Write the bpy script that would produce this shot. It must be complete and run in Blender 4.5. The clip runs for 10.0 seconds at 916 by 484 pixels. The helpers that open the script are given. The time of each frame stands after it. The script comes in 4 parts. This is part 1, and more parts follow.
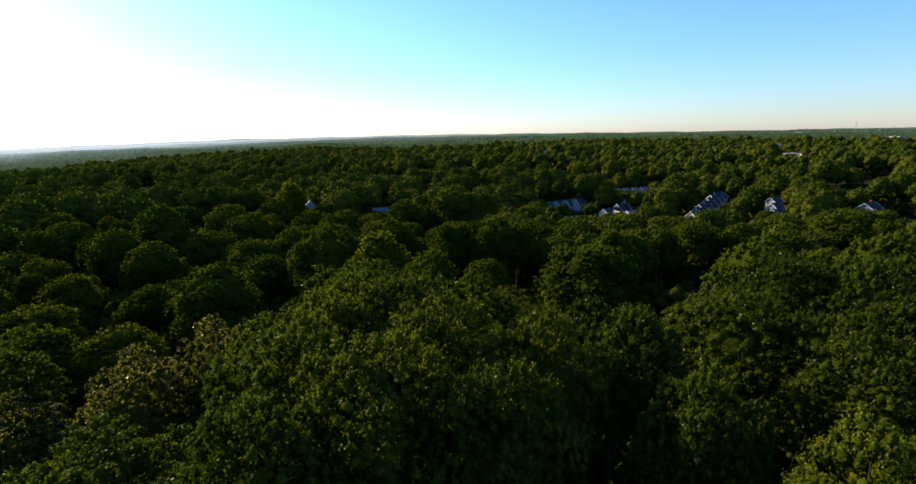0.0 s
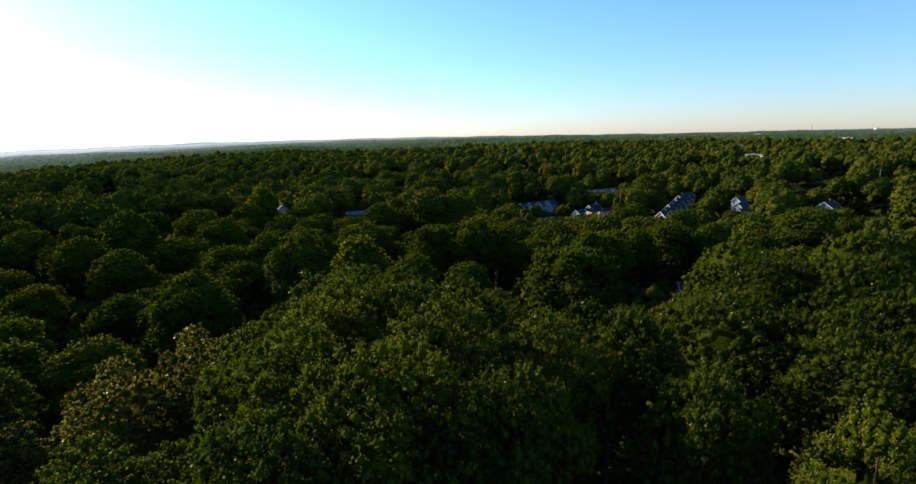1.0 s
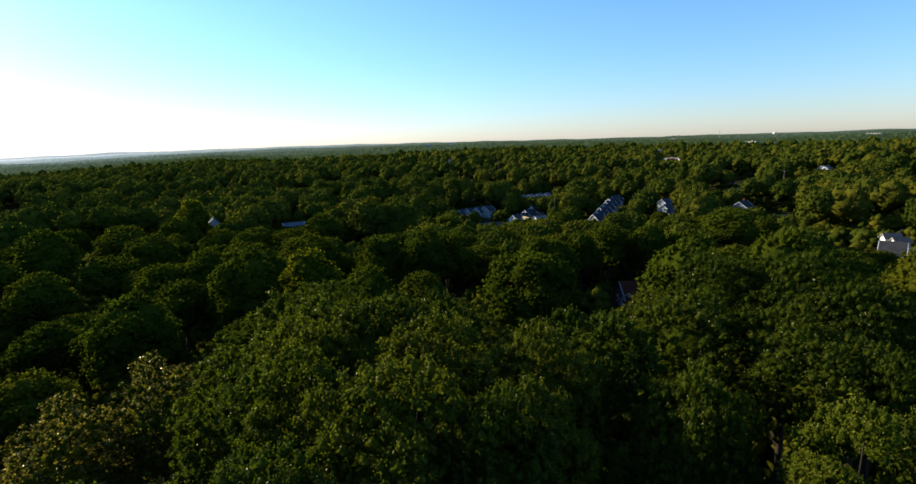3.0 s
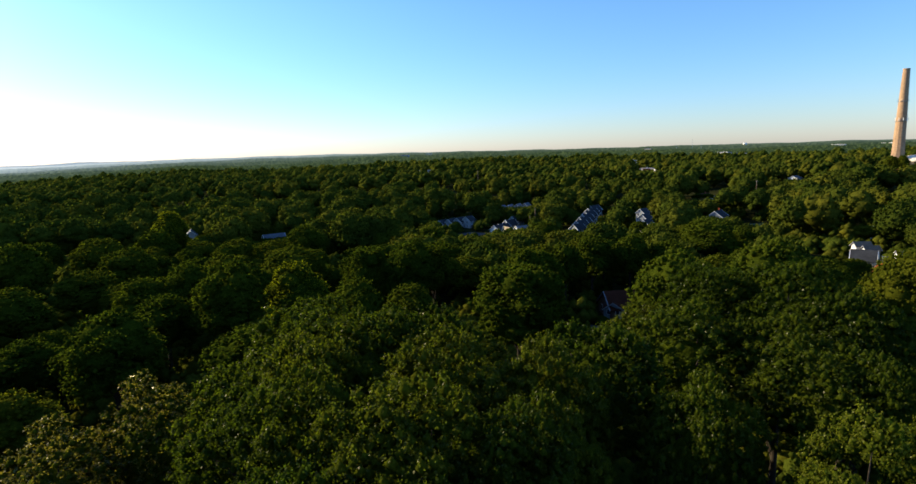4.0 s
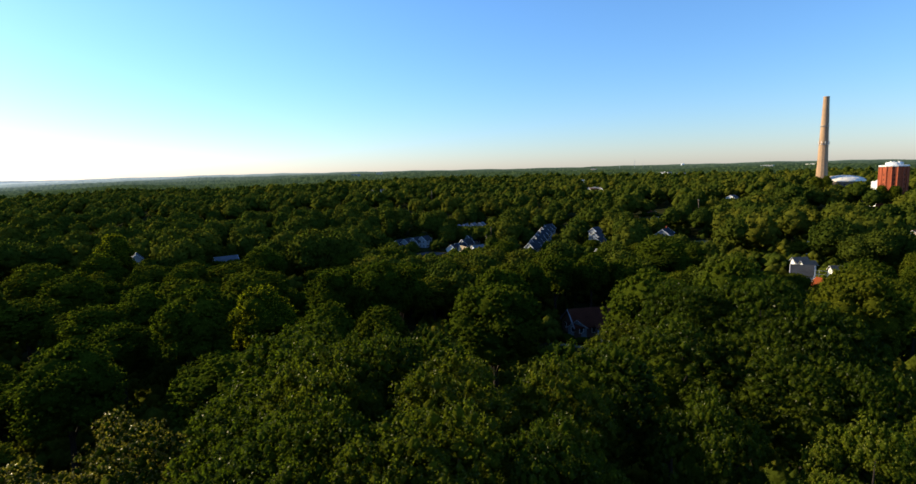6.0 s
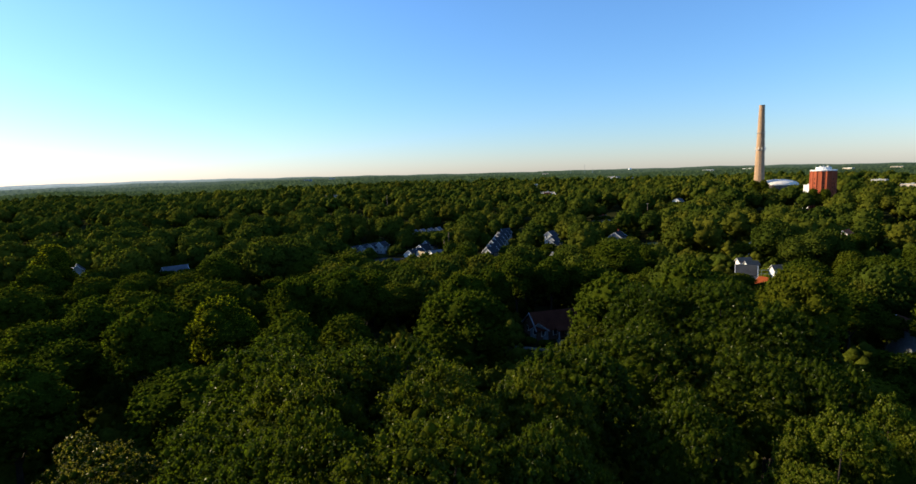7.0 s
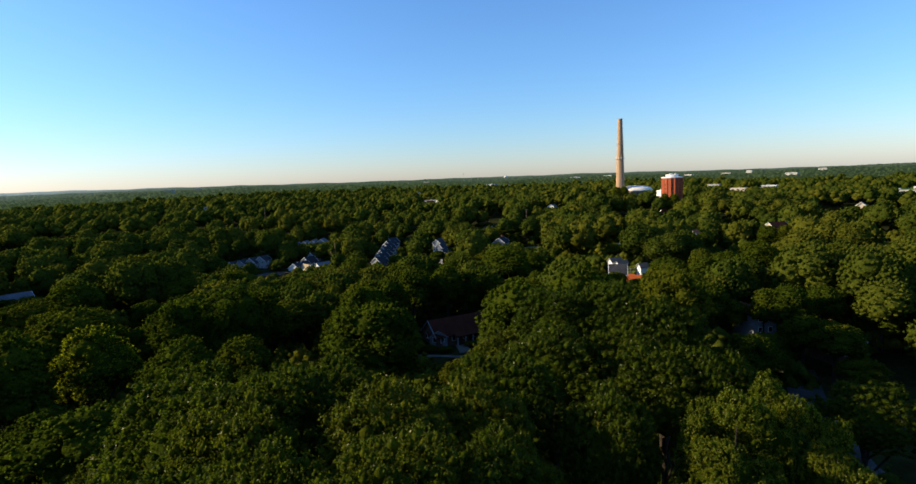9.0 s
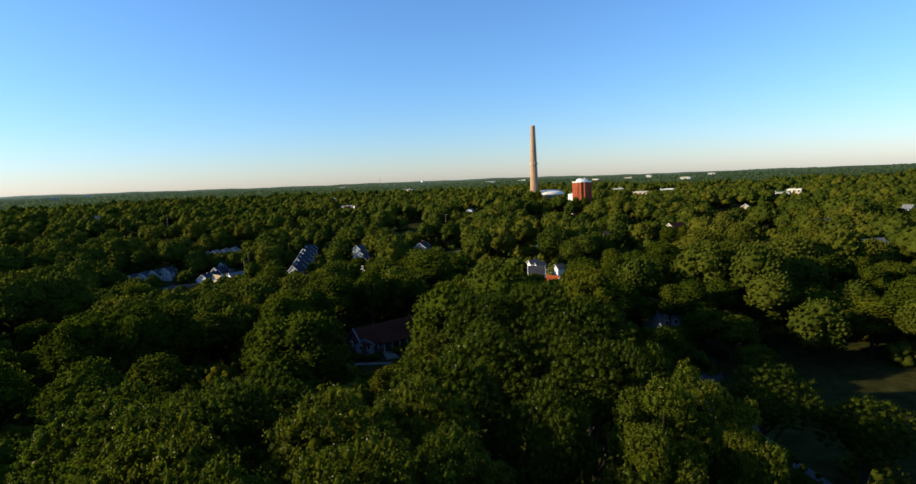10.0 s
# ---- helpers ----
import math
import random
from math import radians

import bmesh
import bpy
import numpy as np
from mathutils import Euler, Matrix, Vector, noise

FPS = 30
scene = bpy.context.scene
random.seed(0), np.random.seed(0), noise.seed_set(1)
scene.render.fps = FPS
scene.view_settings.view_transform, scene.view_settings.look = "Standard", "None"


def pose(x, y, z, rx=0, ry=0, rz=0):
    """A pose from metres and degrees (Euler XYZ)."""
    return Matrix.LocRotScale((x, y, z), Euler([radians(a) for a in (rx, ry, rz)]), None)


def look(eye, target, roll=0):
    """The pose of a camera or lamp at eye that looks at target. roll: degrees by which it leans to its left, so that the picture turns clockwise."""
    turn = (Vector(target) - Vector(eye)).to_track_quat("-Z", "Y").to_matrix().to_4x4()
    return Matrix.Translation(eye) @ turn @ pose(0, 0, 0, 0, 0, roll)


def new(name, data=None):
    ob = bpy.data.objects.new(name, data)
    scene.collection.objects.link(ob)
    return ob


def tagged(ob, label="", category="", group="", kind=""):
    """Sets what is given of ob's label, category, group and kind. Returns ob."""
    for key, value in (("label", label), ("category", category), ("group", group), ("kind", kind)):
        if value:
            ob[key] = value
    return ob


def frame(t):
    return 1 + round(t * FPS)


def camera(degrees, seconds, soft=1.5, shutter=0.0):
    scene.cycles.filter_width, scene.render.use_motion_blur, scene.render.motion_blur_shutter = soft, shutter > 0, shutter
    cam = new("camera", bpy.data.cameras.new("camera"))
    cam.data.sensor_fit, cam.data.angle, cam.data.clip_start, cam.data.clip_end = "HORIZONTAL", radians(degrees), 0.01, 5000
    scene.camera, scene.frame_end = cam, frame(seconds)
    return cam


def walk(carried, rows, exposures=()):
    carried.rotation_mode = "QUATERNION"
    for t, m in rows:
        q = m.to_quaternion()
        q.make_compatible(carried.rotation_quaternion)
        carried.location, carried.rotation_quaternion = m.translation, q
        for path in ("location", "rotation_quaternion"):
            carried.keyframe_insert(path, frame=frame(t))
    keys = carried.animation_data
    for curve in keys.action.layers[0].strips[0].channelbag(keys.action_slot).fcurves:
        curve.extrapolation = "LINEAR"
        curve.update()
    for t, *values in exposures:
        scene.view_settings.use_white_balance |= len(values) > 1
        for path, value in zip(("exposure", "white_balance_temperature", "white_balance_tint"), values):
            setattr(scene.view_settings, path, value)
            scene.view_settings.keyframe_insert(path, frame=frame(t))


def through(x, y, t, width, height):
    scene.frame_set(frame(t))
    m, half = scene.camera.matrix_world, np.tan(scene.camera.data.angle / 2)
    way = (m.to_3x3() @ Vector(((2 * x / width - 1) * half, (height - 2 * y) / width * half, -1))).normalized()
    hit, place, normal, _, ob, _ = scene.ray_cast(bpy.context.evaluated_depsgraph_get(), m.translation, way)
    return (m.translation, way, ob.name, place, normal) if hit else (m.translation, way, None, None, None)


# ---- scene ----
cam = camera(81.9, 10.0, soft=1.5)
PATH = [
    (0, (-0.802, -1.074, 33.645), (-0.985, 0.88, 33.259), -1.1),
    (0.5, (-1.748, -0.956, 33.725), (-1.875, 1.003, 33.341), -1.1),
    (1, (-2.612, -0.813, 33.731), (-2.687, 1.149, 33.352), -1.3),
    (1.5, (-3.521, -0.773, 33.795), (-3.536, 1.191, 33.421), -1.4),
    (2, (-4.432, -0.751, 33.916), (-4.374, 1.213, 33.544), -1.4),
    (2.5, (-5.329, -0.695, 34.101), (-5.207, 1.267, 33.731), -1.7),
    (4, (-8.027, -0.374, 34.717), (-7.769, 1.582, 34.389), -1.8),
    (4.5, (-8.927, -0.261, 34.851), (-8.632, 1.694, 34.545), -1.8),
    (5, (-9.882, -0.111, 34.988), (-9.542, 1.839, 34.702), -1.8),
    (5.5, (-10.813, 0.031, 35.122), (-10.428, 1.974, 34.852), -1.7),
    (7, (-13.782, 0.426, 35.659), (-13.171, 2.314, 35.409), -1.8),
    (7.5, (-14.798, 0.485, 35.882), (-14.086, 2.337, 35.631), -1.9),
    (8, (-15.747, 0.629, 36.113), (-14.94, 2.442, 35.863), -2.0),
    (8.5, (-16.599, 0.781, 36.279), (-15.703, 2.552, 36.034), -2.1),
    (9, (-17.499, 0.979, 36.384), (-16.484, 2.686, 36.149), -2.3),
    (9.5, (-18.386, 1.214, 36.488), (-17.249, 2.843, 36.259), -2.5),
    (10, (-19.298, 1.462, 36.626), (-18.029, 2.991, 36.396), -2.5),
]
walk(cam, [(t, look(eye, target, roll)) for t, eye, target, roll in PATH], [(0.0, 1.1), (2.5, 1.06), (5.0, 1.0), (7.5, 0.92), (10.0, 0.86)])

# ---- light ----
SUN_BEARING, SUN_HEIGHT = -56.0, 20.0          # degrees clockwise from +y, degrees up
world = bpy.data.worlds.new("sky")
scene.world = world
world.use_nodes = True
wn = world.node_tree.nodes
sky = wn.new("ShaderNodeTexSky")
sky.sky_type = 'NISHITA'
sky.sun_disc = False
sky.sun_elevation = radians(SUN_HEIGHT)
sky.sun_rotation = radians(SUN_BEARING)
sky.altitude = 200
sky.air_density, sky.dust_density, sky.ozone_density = 1.3, 0.35, 10.0
wn["Background"].inputs["Strength"].default_value = 0.15
clear = wn.new("ShaderNodeMix")
clear.data_type, clear.blend_type = 'RGBA', 'MULTIPLY'
clear.inputs[0].default_value = 1.0
clear.inputs[7].default_value = (1.07, 0.89, 0.83, 1)
world.node_tree.links.new(sky.outputs[0], clear.inputs[6])
world.node_tree.links.new(clear.outputs[2], wn["Background"].inputs["Color"])
sun = new("sun", bpy.data.lights.new("sun", 'SUN'))
sun.data.energy, sun.data.angle, sun.data.color = 4.4, radians(0.6), (1.0, 0.84, 0.54)
sb, sh = radians(SUN_BEARING), radians(SUN_HEIGHT)
sun.matrix_world = look((math.sin(sb) * math.cos(sh) * 300, math.cos(sb) * math.cos(sh) * 300, math.sin(sh) * 300), (0, 0, 0))


# ---- materials ----
def material(name, rough=0.8, metal=0.0, spec=0.5):
    m = bpy.data.materials.new(name)
    m.use_nodes = True
    b = m.node_tree.nodes["Principled BSDF"]
    b.inputs["Roughness"].default_value = rough
    b.inputs["Metallic"].default_value = metal
    b.inputs["Specular IOR Level"].default_value = spec
    return m, m.node_tree.nodes, m.node_tree.links, b


def noise_tex(n, l, scale, detail=4.0, object_space=True):
    co = n.new("ShaderNodeTexCoord") if object_space else n.new("ShaderNodeNewGeometry")
    t = n.new("ShaderNodeTexNoise")
    t.inputs["Scale"].default_value = scale
    t.inputs["Detail"].default_value = detail
    l.new(co.outputs["Object" if object_space else "Position"], t.inputs["Vector"])
    return t.outputs["Fac"]


def ramp(n, l, fac, stops):
    r = n.new("ShaderNodeValToRGB")
    e = r.color_ramp.elements
    while len(e) < len(stops):
        e.new(0.5)
    for k, (p, c) in zip(e, stops):
        k.position, k.color = p, (*c, 1)
    l.new(fac, r.inputs["Fac"])
    return r.outputs["Color"]


def blend(n, l, a, b, fac, mode='MIX'):
    x = n.new("ShaderNodeMix")
    x.data_type, x.blend_type = 'RGBA', mode
    for s, v in ((x.inputs[6], a), (x.inputs[7], b), (x.inputs[0], fac)):
        if isinstance(v, (int, float)):
            s.default_value = v
        elif isinstance(v, tuple):
            s.default_value = (*v, 1)
        else:
            l.new(v, s)
    return x.outputs[2]


def bump(n, l, b, height, strength, distance):
    k = n.new("ShaderNodeBump")
    k.inputs["Strength"].default_value = strength
    k.inputs["Distance"].default_value = distance
    l.new(height, k.inputs["Height"])
    l.new(k.outputs["Normal"], b.inputs["Normal"])


def surface(name, dark, light, scale, rough=0.8, metal=0.0, relief=0.3, fine=8.0, spec=0.5, depth=0.03):
    """A weathered plain surface: patches between two colours, with finer grain and relief."""
    m, n, l, b = material(name, rough, metal, spec)
    big = noise_tex(n, l, scale)
    small = noise_tex(n, l, scale * fine, 6.0)
    c = ramp(n, l, big, [(0.3, dark), (0.7, light)])
    grain = ramp(n, l, small, [(0.25, (0.72, 0.72, 0.72)), (0.75, (1.12, 1.12, 1.12))])
    l.new(blend(n, l, c, grain, 1.0, 'MULTIPLY'), b.inputs["Base Color"])
    bump(n, l, b, small, relief, depth)
    return m


def foliage(name, deep, mid, warm, far=False, gloss=0.4, inner=False, wax=0.0, through=0.55):
    """Leaves: colour by tree, by tuft and by leaf, a little light coming through, waxy faces."""
    m, n, l, b = material(name, gloss, 0.0, 0.0)
    if far:
        a = n.new("ShaderNodeAttribute")
        a.attribute_name = "tint"
        tree = a.outputs["Fac"]
    else:
        tree = n.new("ShaderNodeObjectInfo").outputs["Random"]
    leaf = n.new("ShaderNodeNewGeometry").outputs["Random Per Island"]
    c = ramp(n, l, tree, [(0.0, deep), (0.55, mid), (0.9, warm), (1.0, warm)])
    k = 0.16 if far else 0.24
    v = ramp(n, l, leaf, [(0.0, (1 - k, 1 - k * 0.9, 1 - k)), (0.5, (1.0, 1.0, 1.0)), (1.0, (1 + k, 1 + k * 0.85, 1 + k * 0.5))])
    c = blend(n, l, c, v, 1.0, 'MULTIPLY')
    patch = noise_tex(n, l, 0.35, 2.0, False)
    c = blend(n, l, c, ramp(n, l, patch, [(0.3, (0.84, 0.88, 0.86)), (0.7, (1.12, 1.08, 1.0))]), 1.0, 'MULTIPLY')
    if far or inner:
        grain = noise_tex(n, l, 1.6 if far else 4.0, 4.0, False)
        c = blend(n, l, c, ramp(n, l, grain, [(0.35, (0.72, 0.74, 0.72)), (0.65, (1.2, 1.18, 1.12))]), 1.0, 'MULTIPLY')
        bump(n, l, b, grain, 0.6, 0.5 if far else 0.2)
    l.new(c, b.inputs["Base Color"])
    t = n.new("ShaderNodeBsdfTranslucent")
    l.new(blend(n, l, c, (1.3, 1.4, 0.55), 1.0, 'MULTIPLY'), t.inputs["Color"])
    x = n.new("ShaderNodeMixShader")
    x.inputs[0].default_value = through
    l.new(b.outputs[0], x.inputs[1])
    l.new(t.outputs[0], x.inputs[2])
    sheen = n.new("ShaderNodeBsdfGlossy")
    sheen.inputs["Roughness"].default_value = gloss
    sheen.inputs["Color"].default_value = (1.0, 0.95, 0.8, 1)
    y = n.new("ShaderNodeMixShader")
    y.inputs[0].default_value = wax
    l.new(x.outputs[0], y.inputs[1])
    l.new(sheen.outputs[0], y.inputs[2])
    l.new(y.outputs[0], n["Material Output"].inputs["Surface"])
    return m


# One green by distance: farther leaves lighter and bluer, some haze in the colour.
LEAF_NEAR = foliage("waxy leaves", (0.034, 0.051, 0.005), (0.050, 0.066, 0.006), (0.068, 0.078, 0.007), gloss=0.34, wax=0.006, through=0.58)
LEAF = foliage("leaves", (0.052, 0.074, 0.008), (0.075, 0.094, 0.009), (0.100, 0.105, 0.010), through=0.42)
# solid crown cores, darker than LEAF so the gaps between tufts look deep
INNER = foliage("crown cores", (0.040, 0.057, 0.006), (0.056, 0.073, 0.007), (0.075, 0.084, 0.008), gloss=0.7, inner=True, through=0.45)
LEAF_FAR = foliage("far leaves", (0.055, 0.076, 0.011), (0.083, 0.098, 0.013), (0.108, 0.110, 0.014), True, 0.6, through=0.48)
LEAF_YELLOW = foliage("yellowing leaves", (0.15, 0.16, 0.009), (0.16, 0.165, 0.01), (0.17, 0.17, 0.012))
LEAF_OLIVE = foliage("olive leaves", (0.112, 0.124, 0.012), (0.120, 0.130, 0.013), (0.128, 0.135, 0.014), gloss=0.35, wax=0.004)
LEAF_BROWN = foliage("bronzed leaves", (0.12, 0.10, 0.022), (0.13, 0.11, 0.024), (0.14, 0.115, 0.026), gloss=0.27, wax=0.014)
BARK = surface("bark", (0.022, 0.017, 0.012), (0.05, 0.039, 0.029), 1.5, 0.95, relief=0.8, spec=0.1)
CONCRETE = surface("sunlit concrete", (0.34, 0.205, 0.11), (0.43, 0.265, 0.15), 0.12, 0.85)
# driveway concrete with the deep shade put into its colour
CONCRETE_SHADED = surface("concrete toned for shade", (0.07, 0.068, 0.055), (0.12, 0.115, 0.095), 0.5, 0.95, spec=0.2)
CONCRETE_GREY = surface("grey concrete", (0.3, 0.29, 0.27), (0.42, 0.41, 0.39), 0.3, 0.9)
BRICK_RED = surface("red brick", (0.26, 0.046, 0.011), (0.33, 0.062, 0.016), 0.3, 0.85)
WHITE = surface("white paint", (0.68, 0.66, 0.62), (0.8, 0.78, 0.75), 0.5, 0.6, relief=0.1)
DRUM = surface("grey-brown panel wall", (0.12, 0.10, 0.08), (0.18, 0.15, 0.125), 0.3, 0.8)
DOME_WHITE = surface("white membrane roof", (0.70, 0.63, 0.52), (0.78, 0.70, 0.60), 0.1, 0.7, spec=0.1)
SHINGLE_BLUE = surface("dark slate shingles", (0.028, 0.030, 0.035), (0.05, 0.053, 0.060), 0.4, 0.95, relief=0.6, spec=0.15)
SHINGLE_PALE = surface("pale grey shingles", (0.15, 0.155, 0.17), (0.22, 0.225, 0.24), 0.4, 0.9, relief=0.6, spec=0.12)
SHINGLE_TAN = surface("tan shingles", (0.34, 0.25, 0.14), (0.45, 0.34, 0.2), 0.4, 0.9, relief=0.6, spec=0.12)
SHINGLE_BROWN = surface("brown shingles", (0.05, 0.014, 0.007), (0.08, 0.024, 0.012), 0.4, 0.95, relief=0.6, spec=0.1)
SHINGLE_ORANGE = surface("orange roof", (0.22, 0.045, 0.010), (0.28, 0.058, 0.013), 0.4, 0.8, relief=0.4, spec=0.12)
# Pale siding; on townhouses and porch columns it is white with shade mixed in.
SIDING = surface("pale siding", (0.24, 0.25, 0.265), (0.32, 0.33, 0.34), 0.4, 0.75, relief=0.2)
# pale walls under trees, their deep shade put into this grey
SIDING_SHADED = surface("siding toned for shade", (0.14, 0.145, 0.155), (0.2, 0.205, 0.22), 0.4, 0.8, relief=0.2)
# brown tone puts the deep shade under the trees into these walls
SIDING_DIM = surface("wall brown toned for shade", (0.09, 0.05, 0.034), (0.13, 0.075, 0.05), 0.5, 0.9, spec=0.2)
SIDING_TAN = surface("tan siding", (0.45, 0.36, 0.26), (0.55, 0.45, 0.33), 0.4, 0.75, relief=0.2)
ASPHALT = surface("asphalt", (0.035, 0.035, 0.036), (0.06, 0.06, 0.06), 0.3, 0.95, relief=0.4, spec=0.1)
STEEL = surface("galvanised steel", (0.3, 0.31, 0.32), (0.42, 0.42, 0.42), 0.6, 0.45, 0.7)
SHINGLE_GREY = surface("worn grey-brown shingles", (0.14, 0.11, 0.082), (0.19, 0.152, 0.118), 0.4, 0.95, relief=0.5, spec=0.08)
SLATE_ROOF = surface("weathered grey roofing", (0.10, 0.105, 0.12), (0.16, 0.165, 0.18), 0.4, 0.9, relief=0.5, spec=0.12)
GREEN_METAL = surface("green metal roof", (0.05, 0.12, 0.08), (0.07, 0.16, 0.10), 0.3, 0.6)
WOOD = surface("weathered wood", (0.11, 0.075, 0.045), (0.19, 0.13, 0.08), 0.8, 0.9, relief=0.5)
GLASS_M, gn, gl, gb = material("window glass", 0.06, 0.0, 0.8)
gb.inputs["Base Color"].default_value = (0.02, 0.025, 0.03, 1)


def ground_material():
    m, n, l, b = material("ground", 0.95, 0.0, 0.0)
    a = noise_tex(n, l, 0.012, 6.0, False)
    f = noise_tex(n, l, 0.3, 6.0, False)
    c = ramp(n, l, a, [(0.35, (0.016, 0.018, 0.007)), (0.5, (0.026, 0.028, 0.010)), (0.68, (0.04, 0.04, 0.014))])
    c = blend(n, l, c, ramp(n, l, f, [(0.3, (0.6, 0.6, 0.55)), (0.7, (1.3, 1.25, 1.1))]), 1.0, 'MULTIPLY')
    l.new(c, b.inputs["Base Color"])
    bump(n, l, b, f, 0.8, 0.5)
    return m


GROUND = ground_material()
GRASS = surface("lawn", (0.05, 0.065, 0.014), (0.08, 0.095, 0.022), 0.15, 0.95, relief=0.5)


# ---- mesh helpers ----
def mesh_from(name, verts, faces, mat, smooth=False):
    me = bpy.data.meshes.new(name)
    me.from_pydata([tuple(v) for v in verts], [], faces)
    me.materials.append(mat)
    if smooth:
        me.shade_smooth()
    return me


def quads_mesh(name, corners, mat, extra=None, tint=None, inner=None):
    """Loose quads from an array (n, 4, 3), plus optional (verts, triangles)."""
    q = np.asarray(corners, float).reshape(-1, 3)
    nq = len(q) // 4
    nv = len(q)
    ev = np.zeros((0, 3)) if extra is None else extra[0]
    et = np.zeros((0, 3), int) if extra is None else extra[1]
    me = bpy.data.meshes.new(name)
    me.vertices.add(nv + len(ev))
    me.vertices.foreach_set("co", np.concatenate([q, ev]).ravel())
    loops = np.concatenate([np.arange(nv), (et + nv).ravel()]).astype(np.int32)
    me.loops.add(len(loops))
    me.loops.foreach_set("vertex_index", loops)
    me.polygons.add(nq + len(et))
    me.polygons.foreach_set("loop_start", np.concatenate([np.arange(nq) * 4, nq * 4 + np.arange(len(et)) * 3]).astype(np.int32))
    me.materials.append(mat)
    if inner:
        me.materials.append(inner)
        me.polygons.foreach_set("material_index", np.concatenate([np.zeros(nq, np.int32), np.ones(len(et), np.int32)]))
    if tint is not None:
        at = me.attributes.new("tint", 'FLOAT', 'FACE')
        at.data.foreach_set("value", np.asarray(tint, np.float32))
    me.update(calc_edges=True)
    return me


def bm_mesh(name, bm, mat, smooth=False):
    me = bpy.data.meshes.new(name)
    bm.to_mesh(me)
    bm.free()
    me.materials.append(mat)
    if smooth:
        me.shade_smooth()
    return me


def part(name, bm, mat, parent, label="", smooth=False):
    ob = new(name, bm_mesh(name, bm, mat, smooth))
    ob.parent = parent
    if label:
        tagged(ob, label)
    return ob


def part_mesh(name, me, parent, m=None, label=""):
    ob = new(name, me)
    ob.parent = parent
    if m is not None:
        ob.matrix_basis = m
    if label:
        tagged(ob, label)
    return ob


def add_box(bm, x0, x1, y0, y1, z0, z1):
    r = bmesh.ops.create_cube(bm, size=1.0)
    for v in r["verts"]:
        v.co = Vector((x0 + (v.co.x + 0.5) * (x1 - x0), y0 + (v.co.y + 0.5) * (y1 - y0), z0 + (v.co.z + 0.5) * (z1 - z0)))
    return r["verts"]


def box_bm(x0, x1, y0, y1, z0, z1, bevel=0.0):
    bm = bmesh.new()
    add_box(bm, x0, x1, y0, y1, z0, z1)
    if bevel:
        bmesh.ops.bevel(bm, geom=bm.edges[:], offset=bevel, segments=1, affect='EDGES')
    return bm


def lathe_bm(profile, seg=32, rz=0.0):
    """Turned body from (radius, height) pairs, closed at both ends."""
    bm = bmesh.new()
    rings = [[bm.verts.new((r * math.cos(rz + 2 * math.pi * k / seg), r * math.sin(rz + 2 * math.pi * k / seg), z)) for k in range(seg)] for r, z in profile]
    for a, b in zip(rings, rings[1:]):
        for k in range(seg):
            bm.faces.new((a[k], a[(k + 1) % seg], b[(k + 1) % seg], b[k]))
    bm.faces.new(rings[0][::-1])
    bm.faces.new(rings[-1])
    return bm


def tube_bm(bm, pts, radii, seg=7):
    rings = []
    for k, p in enumerate(pts):
        d = (pts[min(k + 1, len(pts) - 1)] - pts[max(k - 1, 0)]).normalized()
        u = d.orthogonal().normalized()
        w = d.cross(u)
        rings.append([bm.verts.new(p + (u * math.cos(2 * math.pi * a / seg) + w * math.sin(2 * math.pi * a / seg)) * radii[k]) for a in range(seg)])
    for a, b in zip(rings, rings[1:]):
        for k in range(seg):
            bm.faces.new((a[k], a[(k + 1) % seg], b[(k + 1) % seg], b[k]))
    bm.faces.new(rings[-1])


# ---- the lie of the land ----
LOW_SPOTS = [  # x, y, ground height, reach
    (0, 25, 2, 40), (28, 45, 2, 30), (-32, 45, -4, 40), (-62, 110, -7, 50), (-15, 100, -4, 40), (45, 108, -8, 30), (54, 124, -7.6, 20), (114, 73, -4.8, 22),
    (30, 140, -9, 50), (-90, 165, -4, 60), (55, 300, -17, 70), (72, 345, -19, 50), (115, 400, -16, 60), (125, 300, -13, 45),
    (165, 270, -10, 50), (135, 140, -5, 45), (112, 85, -9, 40), (74, 36, -11, 28), (104, 30, -13, 45), (235, 385, -8, 70), (410, 370, 3, 110), (350, 690, -6, 160), (-100, 340, -9, 90)]


